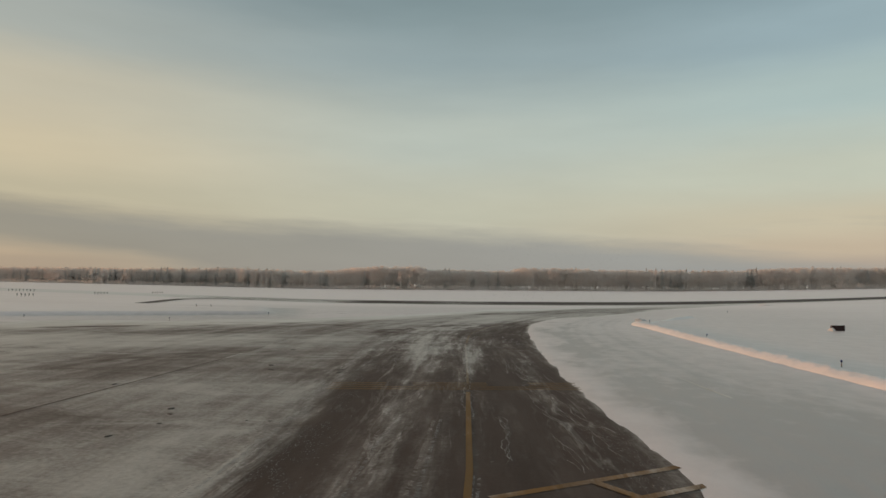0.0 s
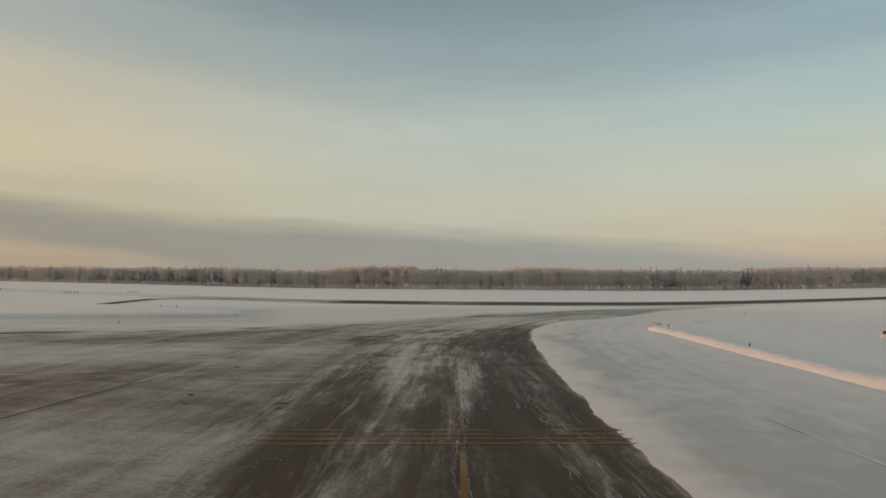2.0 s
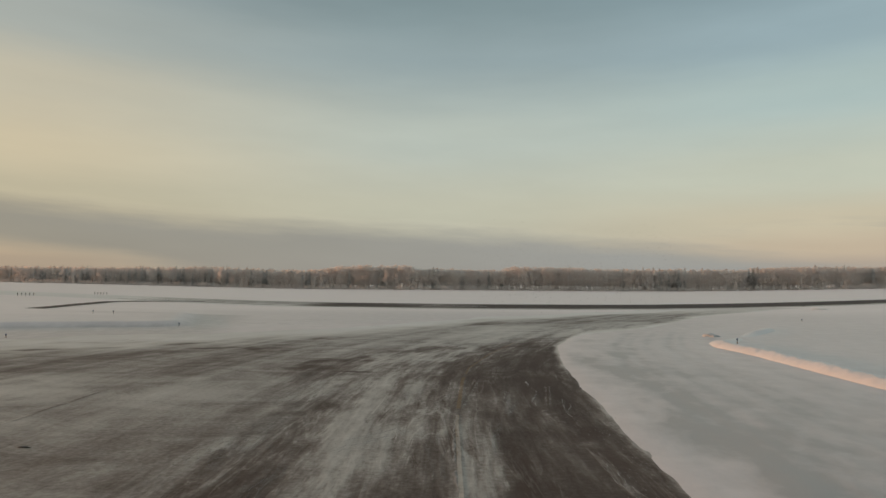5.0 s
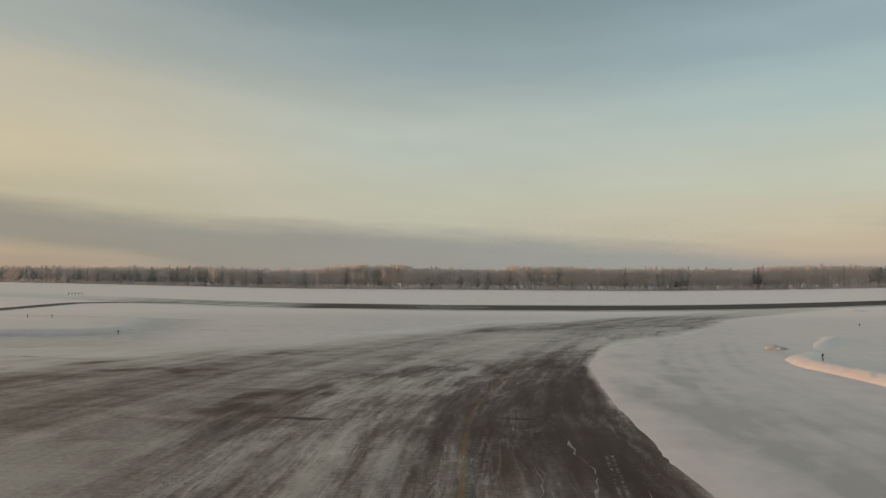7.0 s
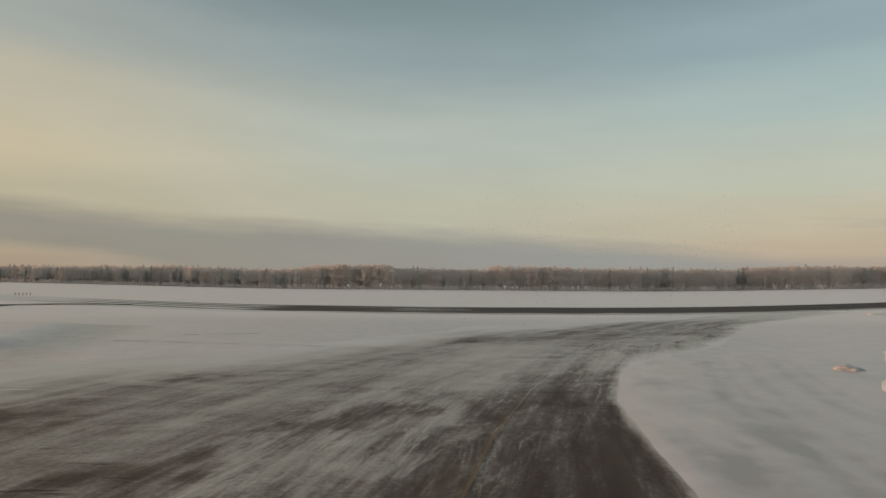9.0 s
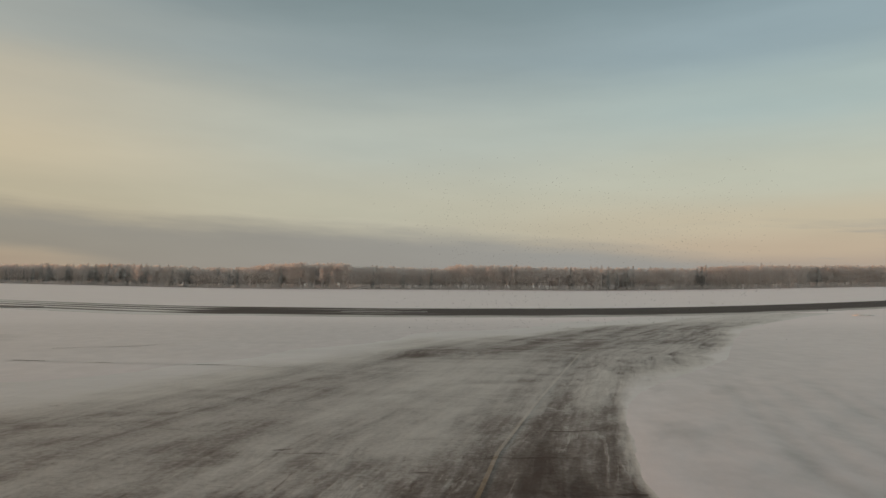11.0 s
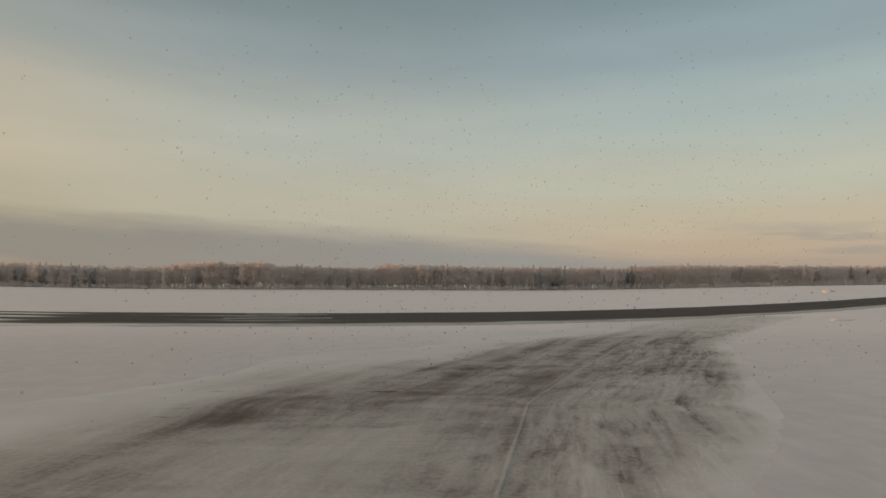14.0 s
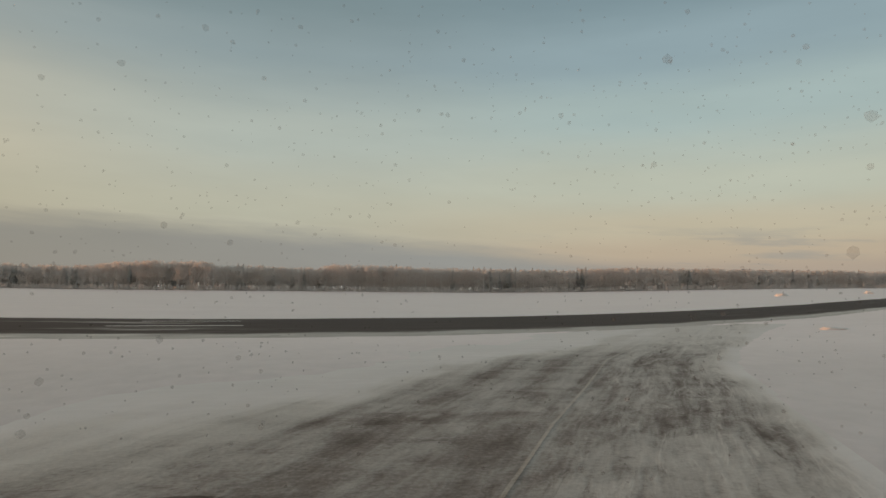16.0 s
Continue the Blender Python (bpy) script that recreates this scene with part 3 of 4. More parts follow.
def cover_of(x, y):
    """How much blown snow lies on the pavement, with haze painted in far on."""
    x, y = np.asarray(x, float), np.asarray(y, float)
    xl, xr = x_left(y), x_right(y)
    place = flow_of(x, y)
    along = fractal(place[..., 0] * 1.3, place[..., 1] * 0.16, 1.0, 5) - 0.5
    spots = fractal(x, y + 40, 0.9, 4) - 0.5
    broad = fractal(x, y, 0.22) - 0.5
    long = fractal(place[..., 0] * 0.9 + 17, place[..., 1] * 0.045, 1.0, 5) - 0.5
    away = smooth_step(y, 26, 48)
    edge = xl + 0.5 * (1 - smooth_step(y, 26, 38)) - x + along * 2.0 + long * (2.0 + 2.5 * away) + spots * 0.6 + broad * 4 * smooth_step(y, 40, 62)
    strip = smooth_step(edge, -0.8 - 1.6 * away, 0.9 + 2.4 * away)
    side = np.clip((x - xl) / (xr - xl), 0, 1)
    near = 1 - smooth_step(y, 36, 52)
    # the rise past 64 m also paints the haze as extra cover
    c = 0.20 + 0.13 * smooth_step(y, 26, 44) + 0.09 * smooth_step(y, 50, 62) + 0.13 * smooth_step(y, 64, 84) + 0.02 * smooth_step(x, 6, 12) * smooth_step(y, 84, 92) - 0.05 * smooth_step(y, 88, 96) + 0.15 * long * smooth_step(y, 14, 26)
    c = c + smooth_step(y, 22, 32) * (1 - smooth_step(y, 78, 92)) * (0.17 - 0.01 * smooth_step(y, 44, 52)) * (1 - smooth_step(side + along * 0.5 + long * 0.5, 0.30, 0.80))
    c = c - 0.09 * smooth_step(y, 45, 51) * (1 - smooth_step(y, 62, 74)) * smooth_step(side + along * 0.4, 0.30, 0.60)
    shifted = x + along * 0.5
    c = c - (0.09 + 0.06 * smooth_step(y, 24, 32)) * band(shifted, y, LANE_Y, SWEPT, 0.62, 0.55) * (1 - smooth_step(y, 34, 48))
    c = c + 0.19 * band(shifted, y, LANE_Y, DUSTY, 0.75, 0.70) * (1 - 0.65 * smooth_step(y, 20, 29)) * near
    c = c + 0.13 * band(shifted, y, LANE_Y, PRINTS, 0.38, 0.30) * near
    c = c + 0.15 * np.exp(-(((x - xr + 1.35 + along * 1.2) / 0.5) ** 2)) * near * smooth_step(spots + along, -0.10, 0.12)
    c = c + 0.10 * smooth_step(x - xr + spots * 0.5, -0.5, 0.15) * near
    # darker close up: the foreground's fall-off in brightness, put into the cover
    apron = 0.515 - 0.05 * (1 - smooth_step(y, 18, 34)) - 0.05 * (1 - smooth_step(y, 16, 22)) * smooth_step(-x, 8, 11) + 0.06 * (1 - smooth_step(y, 22, 28)) * (1 - smooth_step(-x, 9, 14)) + 0.02 * smooth_step(y, 36, 46) * (1 - smooth_step(y, 56, 66)) + 0.10 * (fractal(x * 0.6, y * 0.25, 0.35) - 0.5) + 0.17 * long + 0.05 * smooth_step(y, 20, 34) * smooth_step(x, -19, -9)
    apron = apron - 0.06 * smooth_step(y, 40, 52) * smooth_step(-x, 12, 24) - 0.09 * smooth_step(y, 24, 29) * (1 - smooth_step(y, 36, 46)) * smooth_step(-x, 6.5, 9) * (1 - smooth_step(-x, 18, 25)) + 0.05 * smooth_step(y, 31, 40) * (1 - smooth_step(y, 42, 50)) * smooth_step(-x, 18, 25) - 0.07 * smooth_step(y, 45, 52) * (1 - smooth_step(y, 58, 66))
    apron = apron + 0.34 * smooth_step(y - y_apron(x) + broad * 7, -9, 6) - 0.14 * smooth_step(x, -9, -3) * smooth_step(y, 84, 90) * (1 - smooth_step(y, 95, 102))
    apron = apron + 0.05 * smooth_step(y, 36, 42) * (1 - smooth_step(y, 50, 58)) * smooth_step(-x, 15, 20)
    c = c + (apron - c) * strip
    c = c + 0.22 * smooth_step(x - xr, -0.5, 0.4) * (1 - smooth_step(y, 74, 86))
    c = c + 0.30 * smooth_step(x - xr + broad * 0.6, -0.6, 0.1) * smooth_step(y, 50, 62) * (1 - smooth_step(y, 72, 80))
    torn = fractal(x * 0.9 + 31, y * 0.7, 1.3, 5)
    late = smooth_step(y, 82, 93)
    c = c + 0.75 * smooth_step(x - xr + broad * 3.4 - 3.4 * smooth_step(y, 75, 86) - 1.2 * late, -2.5, 3) * smooth_step(y, 74, 88)
    c = c + 0.22 * smooth_step(y, 112, 128)
    for points, half, more in STROKES:
        wx, wy = x + spots * 2.4 + along * 1.4, y + broad * 2.2 + spots * 1.2
        c = c + 0.42 * more * stroke(wx, wy, points, half * 1.6) * (0.2 + 1.0 * smooth_step(torn, 0.38, 0.62))
    dark_line = np.exp(-(((y - y_apron(x) + 0.8 + broad * 2.2) / 0.7) ** 2)) * smooth_step(fractal(x, y, 0.3), 0.3, 0.6) * smooth_step(-x, 18, 24)
    return c - (0.26 + 0.14 * smooth_step(-x, 30, 38)) * dark_line


def lively_of(x, y):
    """How much the snow on the pavement changes from spot to spot: little on the trodden apron."""
    strip = smooth_step(x_left(y) - x + (fractal(x, y, 0.22) - 0.5) * 5, -1.0, 2.0)
    calm = 0.30 + 0.18 * smooth_step(y, 46, 62)
    # flatter pattern past 60 m: the haze's low contrast, painted in
    full = 1.0 - 0.52 * smooth_step(y, 60, 76) * (1 - 0.9 * smooth_step(x - x_right(y), -5, -1))
    return full + (calm - full) * strip


def give(ob, x, y, cover):
    flow = np.ascontiguousarray(flow_of(x, y), dtype=np.float32)
    a = ob.data.attributes.new("cover", "FLOAT", "POINT")
    a.data.foreach_set("value", np.asarray(cover, np.float32).ravel())
    c = ob.data.attributes.new("lively", "FLOAT", "POINT")
    c.data.foreach_set("value", np.asarray(lively_of(x, y), np.float32).ravel())
    b = ob.data.attributes.new("flow", "FLOAT_VECTOR", "POINT")
    b.data.foreach_set("vector", flow.ravel())


def paved(name, keep, xs, ys, cover, material, z=0.0):
    X, Y = np.meshgrid(xs, ys)
    faces = grid_faces(len(xs), len(ys))
    centre_x, centre_y = X.ravel()[faces].mean(1), Y.ravel()[faces].mean(1)
    faces = faces[keep(centre_x, centre_y)]
    used, back_to = np.unique(faces, return_inverse=True)
    x, y = X.ravel()[used], Y.ravel()[used]
    ob = sheet(name, np.stack([x, y, terrain(x, y) + z], 1).tolist(), back_to.reshape(-1, 4).tolist(), material)
    give(ob, x, y, cover(x, y))
    return ob


ux = axis([(-150, -60, 2.5), (-60, -22, 0.7), (-22, -9, 0.3), (-9, 6, 0.14), (6, 20, 0.35), (20, 70, 0.8)])
uy = axis([(-60, 6, 3), (6, 70, 0.22), (70, 104, 0.35), (104, 150, 0.8)])
limit = lambda x, y: y < rw_near(x)
taxiway = paved("taxiway", lambda x, y: limit(x, y) & (x > x_left(y) - 2.6) & (x < x_right(y) + 16), ux, uy, cover_of, ASPHALT)
tagged(taxiway, "dark asphalt taxiway streaked with blown snow", "taxiway", kind="structure")
apron = paved("apron", lambda x, y: limit(x, y) & (x <= x_left(y) - 2.6) & (y < y_apron(x) + 26), ux, uy, cover_of, ASPHALT)
tagged(apron, "grey asphalt apron under a thin layer of packed snow", "apron", kind="structure")


def runway_cover(x, y):
    v = (y - rw_near(x)) / (rw_far(x) - rw_near(x))
    c = 0.20 + 0.06 * smooth_step(-x, 30, 70) + 0.9 * smooth_step(-x, 62, 125)
    c = c + 0.42 * smooth_step(0.24 - v + 0.16 * (fractal(x * 0.12, v * 9, 1.0) - 0.5), 0.0, 0.16) + 0.3 * smooth_step(v, 0.93, 1.0)
    stripe = 0.5 + 0.5 * np.sin(v * 26 + 1.2 * np.sin(x * 0.02))
    wave = fractal(x * 0.07, v * 12, 1.0)
    c = c + 0.30 * smooth_step(wave, 0.56, 0.70) * smooth_step(-x, -4, 10)
    return c + 0.62 * stripe * smooth_step(-x, 30, 44) + 0.35 * smooth_step(x, 90, 300)


rx = axis([(-900, -200, 20), (-200, -60, 4), (-60, 80, 1.2), (80, 300, 5), (300, 900, 20)])
ry = np.linspace(0, 1, 34)
RX, RV = np.meshgrid(rx, ry)
RY = rw_near(RX) - 0.8 + RV * (rw_far(RX) - rw_near(RX) + 1.6)
runway = sheet("runway", np.stack([RX.ravel(), RY.ravel(), terrain(RX, RY).ravel() + 0.003], 1).tolist(), grid_faces(len(rx), len(ry)).tolist(), RUNWAY)
give(runway, RX.ravel(), RY.ravel(), runway_cover(RX.ravel(), RY.ravel()))
flow_xy = np.stack([(RY - rw_near(RX)).ravel(), RX.ravel() * 0.7, 0 * RX.ravel()], 1).astype(np.float32)
runway.data.attributes["flow"].data.foreach_set("vector", flow_xy.ravel())
tagged(runway, "dark swept asphalt runway between snow fields", "runway", kind="structure")


# ---- paint ----
def painted(name, points, width, material, label, category, cover=None, z=0.008):
    """A painted line through points, cut into short lengths."""
    pts = [Vector((*p, 0)) for p in points]
    dense = []
    for a, b in zip(pts, pts[1:]):
        n = max(1, int((b - a).length / 0.5))
        dense += [a.lerp(b, i / n) for i in range(n)]
    dense.append(pts[-1])
    verts, faces = [], []
    for i, p in enumerate(dense):
        d = (dense[min(i + 1, len(dense) - 1)] - dense[max(i - 1, 0)]).normalized()
        side = Vector((d.y, -d.x, 0)) * width / 2
        for q in (p - side, p + side):
            lie = z(q.x, q.y) if callable(z) else z
            verts.append((q.x, q.y, float(terrain(q.x, q.y)) + lie))
        if i:
            faces.append((2 * i - 2, 2 * i - 1, 2 * i + 1, 2 * i))
    ob = sheet(name, verts, faces, material, False)
    x, y = np.array([v[0] for v in verts]), np.array([v[1] for v in verts])
    give(ob, x, y, cover_of(x, y) if cover is None else cover(x, y))
    return tagged(ob, label, category, kind="structure")


line_y = np.concatenate([np.arange(-10, 128, 1.0)])
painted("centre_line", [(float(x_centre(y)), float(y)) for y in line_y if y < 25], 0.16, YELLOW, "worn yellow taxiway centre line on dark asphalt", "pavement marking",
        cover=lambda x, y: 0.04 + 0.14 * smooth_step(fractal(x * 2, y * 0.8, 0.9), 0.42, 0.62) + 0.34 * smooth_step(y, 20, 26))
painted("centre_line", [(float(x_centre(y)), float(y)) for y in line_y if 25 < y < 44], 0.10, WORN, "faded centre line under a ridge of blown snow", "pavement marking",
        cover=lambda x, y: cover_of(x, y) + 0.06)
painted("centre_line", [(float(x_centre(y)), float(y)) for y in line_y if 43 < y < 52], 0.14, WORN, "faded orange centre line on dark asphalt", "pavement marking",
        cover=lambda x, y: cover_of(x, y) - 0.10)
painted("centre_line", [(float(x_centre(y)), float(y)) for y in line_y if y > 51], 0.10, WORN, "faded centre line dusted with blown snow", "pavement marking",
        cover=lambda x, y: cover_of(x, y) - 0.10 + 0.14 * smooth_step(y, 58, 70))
painted("side_lane", [(-59, 91), (-61, 97), (-64, 109), (-68, 122), (-71, 133), (-68.5, 142), (-60, 147)], 2.4, RUNWAY, "narrow swept lane curving through the snow to the runway", "lane",
        cover=lambda x, y: 0.34 + 0.5 * smooth_step(-y, -104, -92), z=0.12)
# the holding position: two unbroken lines, then two broken ones
HOLD_A, HOLD_B = Vector((-6.9, 24.05)), Vector((3.4, 25.25))
along = (HOLD_B - HOLD_A).normalized()
across = Vector((-along.y, along.x))
for row in range(4):
    a, b = HOLD_A + across * 0.50 * row, HOLD_B + across * 0.50 * row
    cuts = [(0.0, (b - a).length)] if row < 2 else [(0.0, 2.2), (3.3, 6.3), (8.0, (b - a).length)]
    for s, e in cuts:
        p, q = a + along * s, a + along * e
        painted("holding_line", [tuple(p), tuple(q)], 0.16, YELLOW, "worn yellow holding position line across the taxiway", "pavement marking",
                cover=lambda x, y: cover_of(x, y) - 0.02, z=0.009)
for lift, (p, q) in enumerate((((-0.3, 12.2), (3.8, 14.75)), ((1.9, 12.1), (4.0, 13.45)), ((1.75, 13.45), (2.55, 12.5)))):
    painted("painted_panel_edge", [p, q], 0.22, PANEL, "orange-yellow painted stripe at the taxiway edge", "pavement marking",
            cover=lambda x, y: 0.26 + 0.8 * (fractal(x, y, 1.2) - 0.42), z=0.008 + 0.005 * lift)
for y0, x0, x1, w in ((145.3, -15.8, -3.2, 0.95), (153.5, -14.6, -4.4, 0.8)):
    painted("runway_bar", [(x0, y0), (x1, y0)], w, WHITE, "white painted bar on the runway", "pavement marking", cover=lambda x, y: 0 * x + 0.75, z=0.012)


on_snow = lambda x, y: max(0.0, float(snow_height(x, y))) + 0.012
for line in ([(-27, 85.3), (-22, 84.9), (-18, 84.5), (-12, 84.0), (-9, 83.4)], [(-24.5, 90.5), (-20, 92.8), (-17.6, 95.6)], [(-30, 66.5), (-24, 65.6), (-19, 66.4)]):
    painted("pavement_joint", line, 0.13, ASPHALT, "narrow dark pavement joint blown bare of snow", "pavement joint",
            cover=lambda x, y: 0.32 + 0.9 * smooth_step(fractal(x * 1.0, y, 0.55), 0.38, 0.56), z=on_snow)


painted("pavement_joint", [(-15.1 - 0.004 * max(0, q - 30) ** 2, float(q)) for q in range(8, 47, 2)], 0.075, ASPHALT, "long narrow dark joint between two apron slabs", "pavement joint",
        cover=lambda x, y: 0.12 + 0.62 * smooth_step(fractal(x, y * 0.35, 0.9), 0.50, 0.68) + 0.3 * smooth_step(y, 30, 44), z=0.010)


painted("edge_marking", [(7.4, 28.3), (7.9, 23.4)], 0.10, WORN, "faint edge marking showing through thin snow", "pavement marking",
        cover=lambda x, y: 0.62 + 0.2 * fractal(x, y, 1.6), z=on_snow)


# ---- ploughed snow ----
def ridge(name, path, height, foot, label, seed):
    """A ploughed ridge with a steep side, a broken crest and a rounded end."""
    pts = [Vector((*p, 0)) for p in path]
    dense = []
    for a, b in zip(pts, pts[1:]):
        n = max(2, int((b - a).length / 0.10))
        dense += [a.lerp(b, i / n) for i in range(n)]
    dense.append(pts[-1])
    rows, cols = len(dense), 21
    verts = []
    for i, p in enumerate(dense):
        d = (dense[min(i + 1, rows - 1)] - dense[max(i - 1, 0)]).normalized()
        side = Vector((d.y, -d.x, 0))
        taper = min(1.0, 0.65 + math.sqrt(min(i, rows - 1 - i) * 0.10 / 1.6))
        for j in range(cols):
            u = j / (cols - 1)
            w = (u - 0.42) * foot * (0.6 + 0.4 * taper)
            q = p + side * w
            lump = 0.35 * (float(fractal(q.x + seed, q.y, 0.9, 5)) - 0.5) + 0.5 * (float(fractal(q.x, q.y + seed, 4.2, 4)) - 0.5)
            shape = max(0.0, math.sin(math.pi * min(1, u * 1.0)) ** 0.8)
            crest = float(np.interp(p.y, [36, 62, 67, 69, 71, 74, 76.5, 79, 83], [0.95, 1.1, 1.1, 0.75, 0.35, 0.18, 0.35, 0.80, 0.7]))
            h = height * crest * taper * shape * (1 + 0.8 * lump)
            verts.append((q.x + lump * 0.08, q.y, float(terrain(q.x, q.y)) + 0.02 + h))
    faces = [tuple(int(k) for k in f) for f in grid_faces(cols, rows)]
    ob = sheet(name, verts, faces, SNOW_BANK)
    return tagged(ob, label, "snow bank")


ridge("snow_berm", [(16.2, -6), (15.4, 12), (15.0, 26), (14.4, 38), (13.95, 50), (13.75, 60), (13.5, 64), (13.3, 66.3), (13.7, 68.4), (14.8, 70.4), (16.3, 72.6), (18.0, 75.3), (20.2, 78.8), (22.2, 82.0), (22.9, 83.4)], 0.36, 1.7, "long ploughed snow ridge lit orange by the low sun", 3)


def heap(name, x, y, size, height, label, seed, material=None):
    bm = bmesh.new()
    bmesh.ops.create_icosphere(bm, subdivisions=4, radius=1.0)
    for v in bm.verts:
        n = noise.fractal(v.co * 1.7 + Vector((seed, 0, 0)), 1.0, 2.0, 4)
        s = 1 + 0.45 * n
        v.co = Vector((v.co.x * size * s, v.co.y * size * 0.8 * s, max(v.co.z, -0.25) * height * s))
    ob = part(name, bm, material or SNOW_BANK, None, label, True)
    ob.location = (x, y, float(terrain(x, y) + snow_height(x, y)))
    return tagged(ob, "", "snow heap")


heap("snow_heap", 15.25, 74.6, 0.60, 0.22, "pale lump of ploughed snow on the field", 1, SHADED_SNOW)
heap("snow_heap", 51.0, 131.0, 1.2, 0.16, "flat snow heap beside the runway lit pink", 4)
heap("snow_heap", 142.0, 250.0, 1.8, 0.8, "distant snow heap lit orange", 7)
heap("snow_heap", 185.0, 262.0, 1.5, 0.8, "distant snow heap lit orange", 8)


# ---- airfield fittings ----
def rod(bm, x, y, z0, z1, r0, r1, n=10):
    m = Matrix.Translation((x, y, (z0 + z1) / 2))
    bmesh.ops.create_cone(bm, cap_ends=True, segments=n, radius1=r0, radius2=r1, depth=z1 - z0, matrix=m)


def box_into(bm, x, y, z, sx, sy, sz, bevel=0.0):
    m = Matrix.Translation((x, y, z)) @ Matrix.Diagonal((sx, sy, sz, 1))
    made = bmesh.ops.create_cube(bm, size=1.0, matrix=m)
    if bevel:
        edges = list({e for v in made["verts"] for e in v.link_edges})
        bmesh.ops.bevel(bm, geom=edges, offset=bevel, segments=2, affect="EDGES")


def stand(name, x, y, label, category, group=""):
    ob = new(name)
    ob.location = (x, y, float(terrain(x, y) + max(0.0, float(snow_height(x, y)))) - 0.02)
    return tagged(ob, label, category, group)


def edge_light(x, y, height):
    e = stand("edge_light", x, y, "blue taxiway edge light on a dark stem in the snow", "edge light", "taxiway edge lights")
    bm = bmesh.new()
    rod(bm, 0, 0, 0.0, height * 0.72, 0.022, 0.02)
    stem = part("stem", bm, BLACK, e, "dark metal stem")
    bm = bmesh.new()
    rod(bm, 0, 0, height * 0.30, height * 0.42, 0.03, 0.03)
    part("band", bm, AMBER, stem, "amber reflective band")
    bm = bmesh.new()
    rod(bm, 0, 0, height * 0.70, height * 0.80, 0.05, 0.05)
    collar = part("collar", bm, BLACK, e)
    bm = bmesh.new()
    bmesh.ops.create_uvsphere(bm, u_segments=12, v_segments=8, radius=0.05, matrix=Matrix.Translation((0, 0, height * 0.86)) @ Matrix.Diagonal((1, 1, 1.3, 1)))
    part("lens", bm, BLUE, collar, "blue glass lens", True)


for x, y, h in ((16.4, 33.2, 0.38), (15.2, 50.3, 0.36), (14.9, 68.3, 0.44), (-30.6, 79.6, 0.34), (-43.2, 89.5, 0.36), (-45.2, 89.0, 0.36),
                (-53.3, 65.6, 0.30), (-36.9, 66.6, 0.30), (32.2, 96.6, 0.28), (54.0, 143.2, 0.36)):
    edge_light(x, y, h)


def sign_board(x, y, turn):
    s = stand("sign_board", x, y, "dark brown back of a low taxiway sign with snow on top", "sign")
    s.rotation_euler = (0, 0, radians(turn))
    s.location.z -= 0.10
    s.scale = (0.9, 0.9, 0.9)
    bm = bmesh.new()
    box_into(bm, 0, 0, 0.40, 1.30, 0.22, 0.56, 0.02)
    cabinet = part("cabinet", bm, DARK, s)
    for u in (-0.658, 0.658):
        bm = bmesh.new()
        box_into(bm, u, 0, 0.40, 0.03, 0.24, 0.58, 0.006)
        part("end_cap", bm, DARK, cabinet)
    for u in (-0.5, 0.5):
        bm = bmesh.new()
        rod(bm, u, 0, -0.05, 0.14, 0.04, 0.04)
        part("leg", bm, METAL, s)
    for u in (-0.36, 0.36):
        bm = bmesh.new()
        box_into(bm, u, -0.118, 0.40, 0.03, 0.02, 0.50, 0.004)
        part("rib", bm, DARK, cabinet)
    for u, w in ((-0.45, 0.22), (0.25, 0.30)):
        bm = bmesh.new()
        bmesh.ops.create_icosphere(bm, subdivisions=3, radius=1.0, matrix=Matrix.Translation((u, 0, 0.69)) @ Matrix.Diagonal((w, 0.10, 0.05, 1)))
        part("snow_cap", bm, SNOW_BANK, s, "small cap of snow", True)


sign_board(29.9, 61.0, 8)
heap("snow_heap", 29.25, 60.8, 0.30, 0.26, "small clump of snow against the end of the sign", 11)


def approach_light(x, y):
    e = stand("approach_light", x, y, "short dark approach light post in the snow field", "approach light", "approach light rows")
    bm = bmesh.new()
    rod(bm, 0, 0, 0, 0.35, 0.04, 0.04)
    part("post", bm, BLACK, e)
    bm = bmesh.new()
    rod(bm, 0, 0, 0.32, 0.58, 0.08, 0.12)
    housing = part("lamp_housing", bm, BLACK, e)
    bm = bmesh.new()
    rod(bm, 0, 0, 0.575, 0.60, 0.10, 0.10)
    part("lamp_glass", bm, METAL, housing, "pale lamp glass")


for x0, y0, x1, y1, n in ((-101.2, 122.4, -99.3, 124.5, 5), (-104.9, 152.8, -103.8, 156.2, 5), (-104.0, 178.0, -103.0, 181.5, 5), (-132.9, 157.7, -130.5, 163.9, 8)):
    for i in range(n):
        approach_light(x0 + (x1 - x0) * i / (n - 1), y0 + (y1 - y0) * i / (n - 1))


def chunk(x, y, size, seed):
    bm = bmesh.new()
    bmesh.ops.create_icosphere(bm, subdivisions=2, radius=1.0)
    for v in bm.verts:
        s = 1 + 0.5 * noise.noise(v.co * 2 + Vector((seed, seed, 0)))
        v.co = Vector((v.co.x * size * s, v.co.y * size * 0.55 * s, v.co.z * size * 0.12 * s))
    ob = part("ice_chunk", bm, ICE, None, "small dirty chunk of ice on the apron", True)
    ob.location, ob.rotation_euler = (x, y, size * 0.05), (0, 0, seed * 1.3)
    tagged(ob, "", "ice chunk", "ice chunks on the apron")


